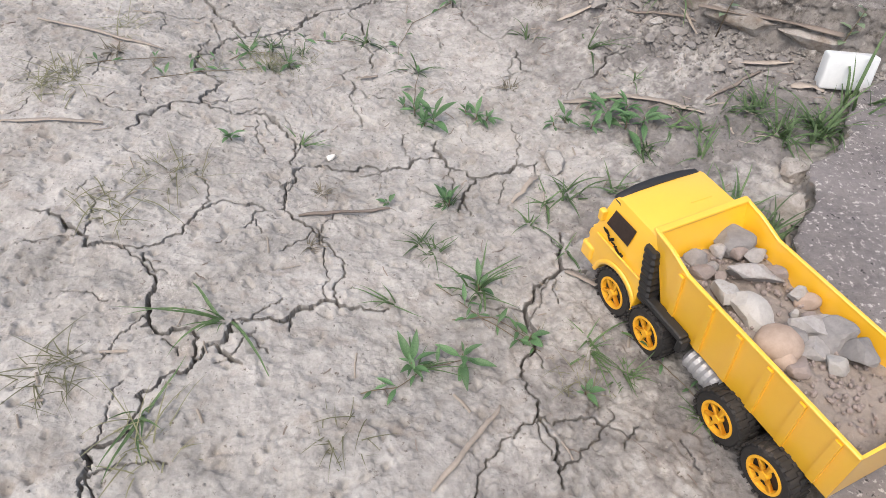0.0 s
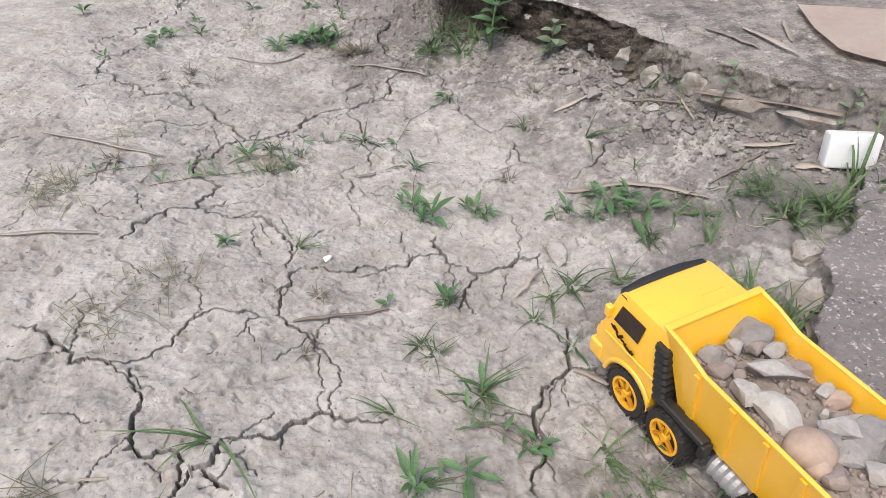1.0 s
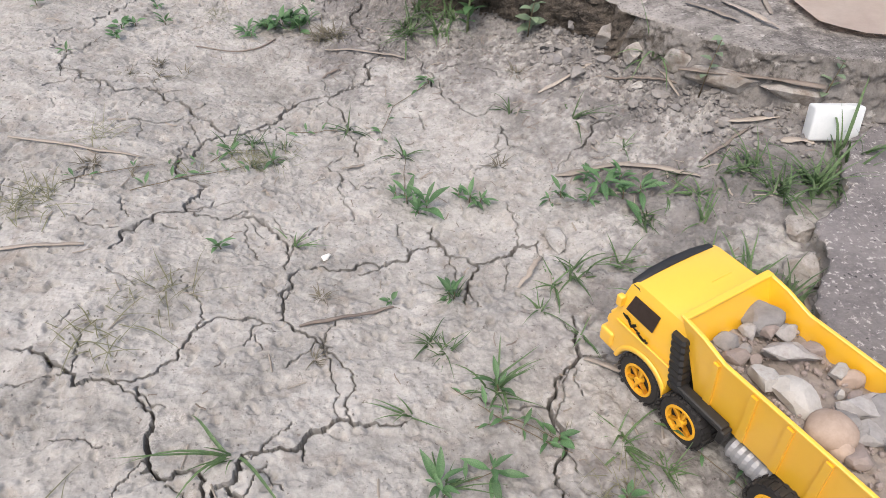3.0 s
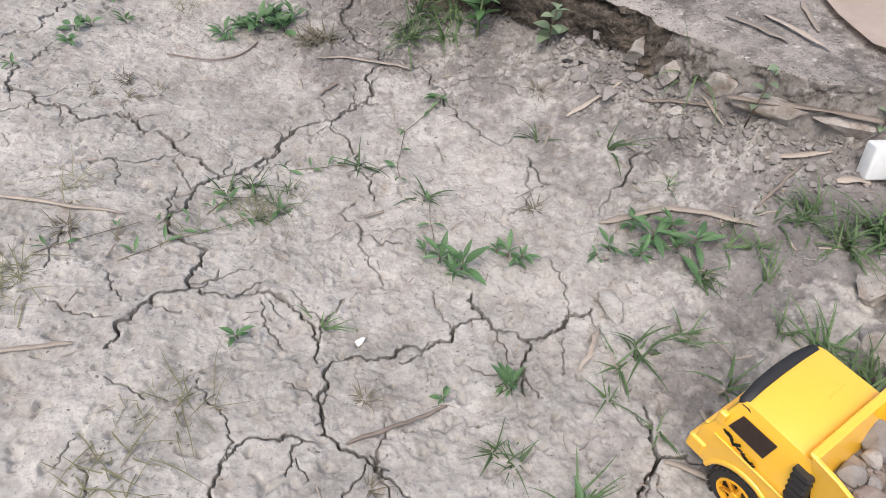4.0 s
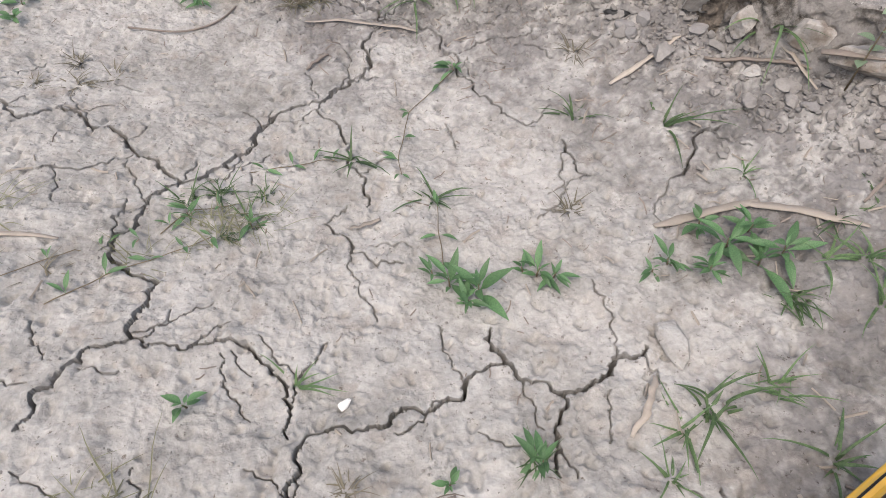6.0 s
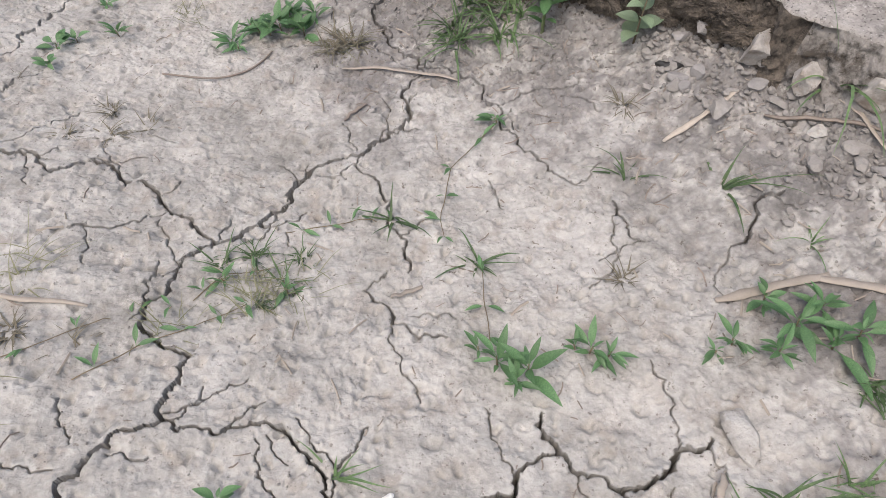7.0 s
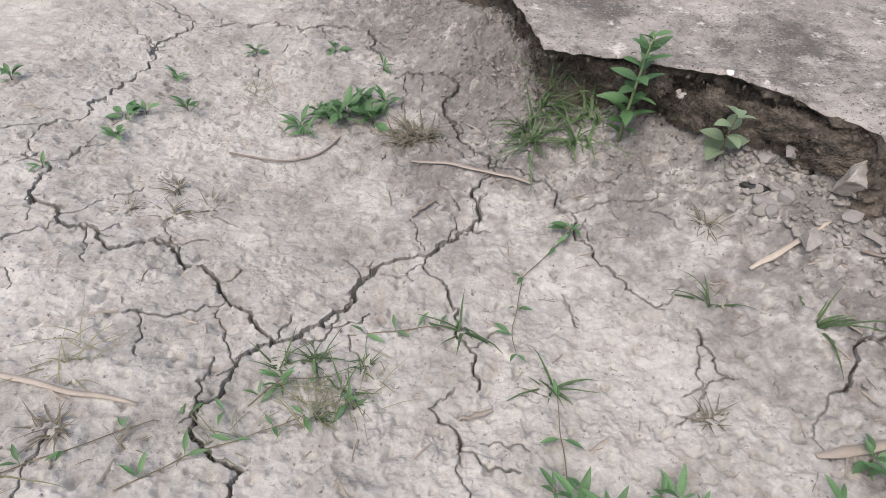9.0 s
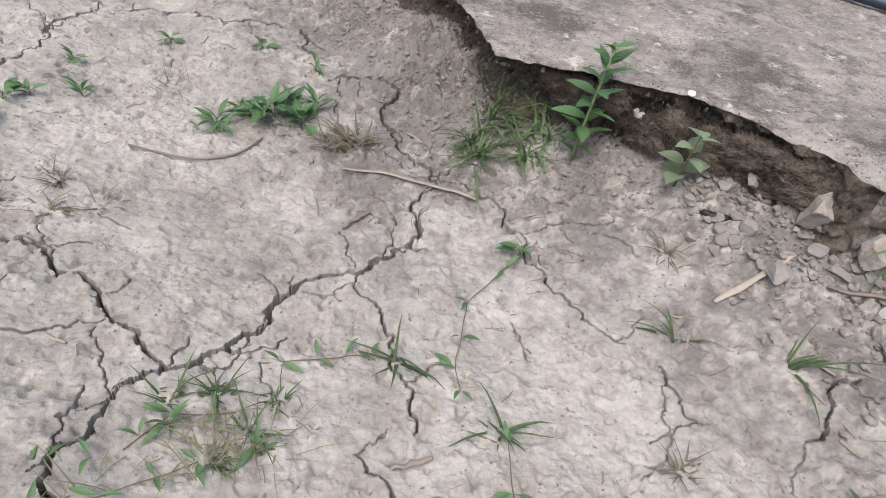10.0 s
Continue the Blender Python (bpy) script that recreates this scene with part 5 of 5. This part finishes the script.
for x, y, size in ((0.045, 2.905, 0.075), (0.085, 2.885, 0.065), (0.060, 2.930, 0.06), (0.010, 2.900, 0.06), (-0.030, 2.865, 0.055), (0.105, 2.915, 0.055)):
    weed(x, y, 0.74 * size, OVAL if size > 0.06 else LANCE, 15, "thick low green weed with broad pointed leaves", "broad-leaf weeds")
for x, y, size in ((0.386, 2.024, 0.042), (0.380, 2.032, 0.034), (0.429, 1.867, 0.040), (0.325, 2.235, 0.05), (0.355, 2.225, 0.055), (0.425, 2.245, 0.045), (0.100, 2.345, 0.032), (0.030, 2.360, 0.03)):
    weed(x, y, size, LANCE, 8, "low green weed with pointed lance-shaped leaves", "lance-leaf weeds")
for x, y, size in ((0.150, 2.850, 0.045), (0.175, 2.830, 0.05), (0.135, 2.825, 0.04)):
    place_tuft(SCRAP_TUFTS, x, y, size, "withered brown weed scrap on the clay", "withered weeds", int(1000 * x))
for x, y, size in LANCE_WEEDS:
    weed(x, y, size * dice.uniform(0.75, 1.0), LANCE, dice.choice((9, 10, 12)) if size > 0.038 else dice.choice((6, 7, 8)), "low green weed with pointed lance-shaped leaves", "lance-leaf weeds")
for x, y, size in SMALL_WEEDS:
    weed(x, y, size * 1.4, LANCE if size > 0.026 else OVAL, 8, "tiny green weed sprouting from the clay", "tiny weeds")


def runner(*way):
    """A creeping stem with pairs of small leaves at its joints."""
    pts = []
    for a, b in zip(way, way[1:]):
        for k in range(6):
            s = k / 6
            x, y = a[0] + (b[0] - a[0]) * s, a[1] + (b[1] - a[1]) * s
            x, y = x + 0.003 * noise.noise(Vector((x * 30, y * 30, 1))), y + 0.003 * noise.noise(Vector((x * 30, y * 30, 5)))
            pts.append((x, y, ground_z(x, y) + 0.003))
    pts.append((*way[-1], ground_z(*way[-1]) + 0.003))
    home = Vector(pts[0])
    pts = [tuple(Vector(p) - home) for p in pts]
    smooth = [(p[0], p[1], sum(pts[min(max(k + d, 0), len(pts) - 1)][2] for d in (-2, -1, 0, 1, 2)) / 5) for k, p in enumerate(pts)]
    top = tagged(new("creeping_weed"), "creeping weed stem with paired green leaves", "weed", "creeping weeds")
    top.matrix_world = Matrix.Translation(home)
    part("stem", stem_bm(smooth, 0.0007, 0.3), STEM, top, smooth=True)
    for k in range(2, len(smooth), 4):
        for s in (-1, 1):
            add_leaf(LANCE, top, Vector(smooth[k]) + Vector((0, 0, 0.001)), dice.uniform(0, 360), dice.uniform(5, 40), dice.uniform(0.014, 0.028))


runner((0.373, 2.619), (0.301, 2.537), (0.283, 2.461), (0.283, 2.415))
runner((-0.196, 2.243), (-0.148, 2.267), (-0.086, 2.310), (-0.020, 2.324))
runner((-0.095, 2.234), (-0.044, 2.273), (0.017, 2.304), (0.058, 2.328))
runner((-0.001, 2.336), (0.027, 2.372), (0.080, 2.377))
runner((0.092, 2.438), (0.144, 2.449), (0.184, 2.459), (0.221, 2.451))
runner((0.438, 1.818), (0.411, 1.839), (0.373, 1.871))
runner((0.438, 1.818), (0.476, 1.797), (0.502, 1.784))
runner((0.303, 1.695), (0.338, 1.711), (0.366, 1.745), (0.411, 1.760))
runner((0.320, 2.249), (0.320, 2.309), (0.325, 2.381))
runner((0.605, 1.823), (0.644, 1.776), (0.679, 1.726))
runner((0.396, 1.817), (0.445, 1.824), (0.492, 1.804))
# tall leafy plant in front of the slab
herb = tagged(new("leafy_herb"), "upright green herb with toothed leaves growing at the slab edge", "plant")
herb.matrix_world = pose(*on_ground(0.463, 2.786, 0.003), 0, 0, 0)
way = [(0.0, 0.0, 0.0), (0.001, -0.002, 0.046), (0.006, 0.0, 0.092), (0.012, 0.004, 0.136), (0.017, 0.006, 0.168)]
part("stem", stem_bm(way, 0.0028, 0.55), GREEN_STEM, herb, smooth=True)
for k in range(26):
    s = 0.10 + 0.90 * k / 25
    h = 0.168 * s
    i = min(3, int(s * 4))
    f = s * 4 - i
    base = Vector(way[i]).lerp(Vector(way[i + 1]), min(1, f))
    size = (0.024 + 0.023 * math.sin(math.pi * min(1, s * 1.05))) * dice.uniform(0.85, 1.15)
    add_leaf(TOOTHED, herb, base, 137.5 * k + 60, dice.uniform(-8, 22) + 22 * s, size)
sprout = tagged(new("pale_herb"), "small pale green herb with rounded leaves by the slab", "plant")
sprout.matrix_world = pose(*on_ground(0.583, 2.715, 0.003), 0, 0, 0)
part("stem", stem_bm([(0, 0, 0), (0.002, -0.002, 0.04), (0.010, 0.004, 0.085)], 0.0018), STEM, sprout, smooth=True)
for k in range(10):
    s = 0.15 + 0.85 * k / 9
    add_leaf(PALE_OVAL, sprout, (0.010 * s * s, 0.003 * s, 0.085 * s), 137.5 * k, dice.uniform(0, 30), 0.038 * (1 - 0.6 * s) + 0.008)
# sprouts between slab and stones
for x, y, z, tall in ((0.845, 2.43, 0.06, 0.11), (0.775, 2.60, 0.05, 0.03), (1.03, 2.37, 0.06, 0.09)):
    top = tagged(new("slender_sprout"), "slender sprout with few pale leaves at the slab", "plant", "slender sprouts")
    top.matrix_world = pose(x, y, ground_z(x, y) - 0.003)
    part("stem", stem_bm([(0, 0, 0), (0.004, 0, tall * 0.5), (0.014, 0.006, tall)], 0.0014), STEM, top, smooth=True)
    for k in range(7):
        s = 0.3 + 0.7 * k / 6
        add_leaf(PALE_OVAL, top, (0.014 * s * s, 0.006 * s * s, tall * s), 137.5 * k, dice.uniform(0, 30), 0.022)

# short bits of straw strewn about
verts, faces = [], []
for k in range(170):
    x, y = dice.uniform(-0.45, 0.85), dice.uniform(1.6, 3.1)
    if k % 3 == 0:
        x, y = dice.uniform(0.5, 0.9), dice.uniform(1.8, 2.6)
    long, wide, turn = dice.uniform(0.008, 0.034), dice.uniform(0.0007, 0.0018), dice.uniform(0, 6.28)
    u, v = (math.cos(turn), math.sin(turn)), (-math.sin(turn), math.cos(turn))
    start = len(verts)
    for s in (-0.5, 0.0, 0.5):
        px, py = x + u[0] * long * s + v[0] * 0.08 * long * (0.25 - s * s), y + u[1] * long * s + v[1] * 0.08 * long * (0.25 - s * s)
        z = ground_z(px, py) + 0.0016
        verts += [(px + v[0] * wide, py + v[1] * wide, z), (px, py, z + wide), (px - v[0] * wide, py - v[1] * wide, z)]
    for r in (0, 3):
        faces += [[start + r, start + r + 1, start + r + 4, start + r + 3], [start + r + 1, start + r + 2, start + r + 5, start + r + 4]]
me = bpy.data.meshes.new("straw_bits")
me.from_pydata(verts, [], faces)
me.materials.append(STRAW)
tagged(new("straw_bits", me), "short dry straw bits strewn over the clay", "straw", kind="stuff")
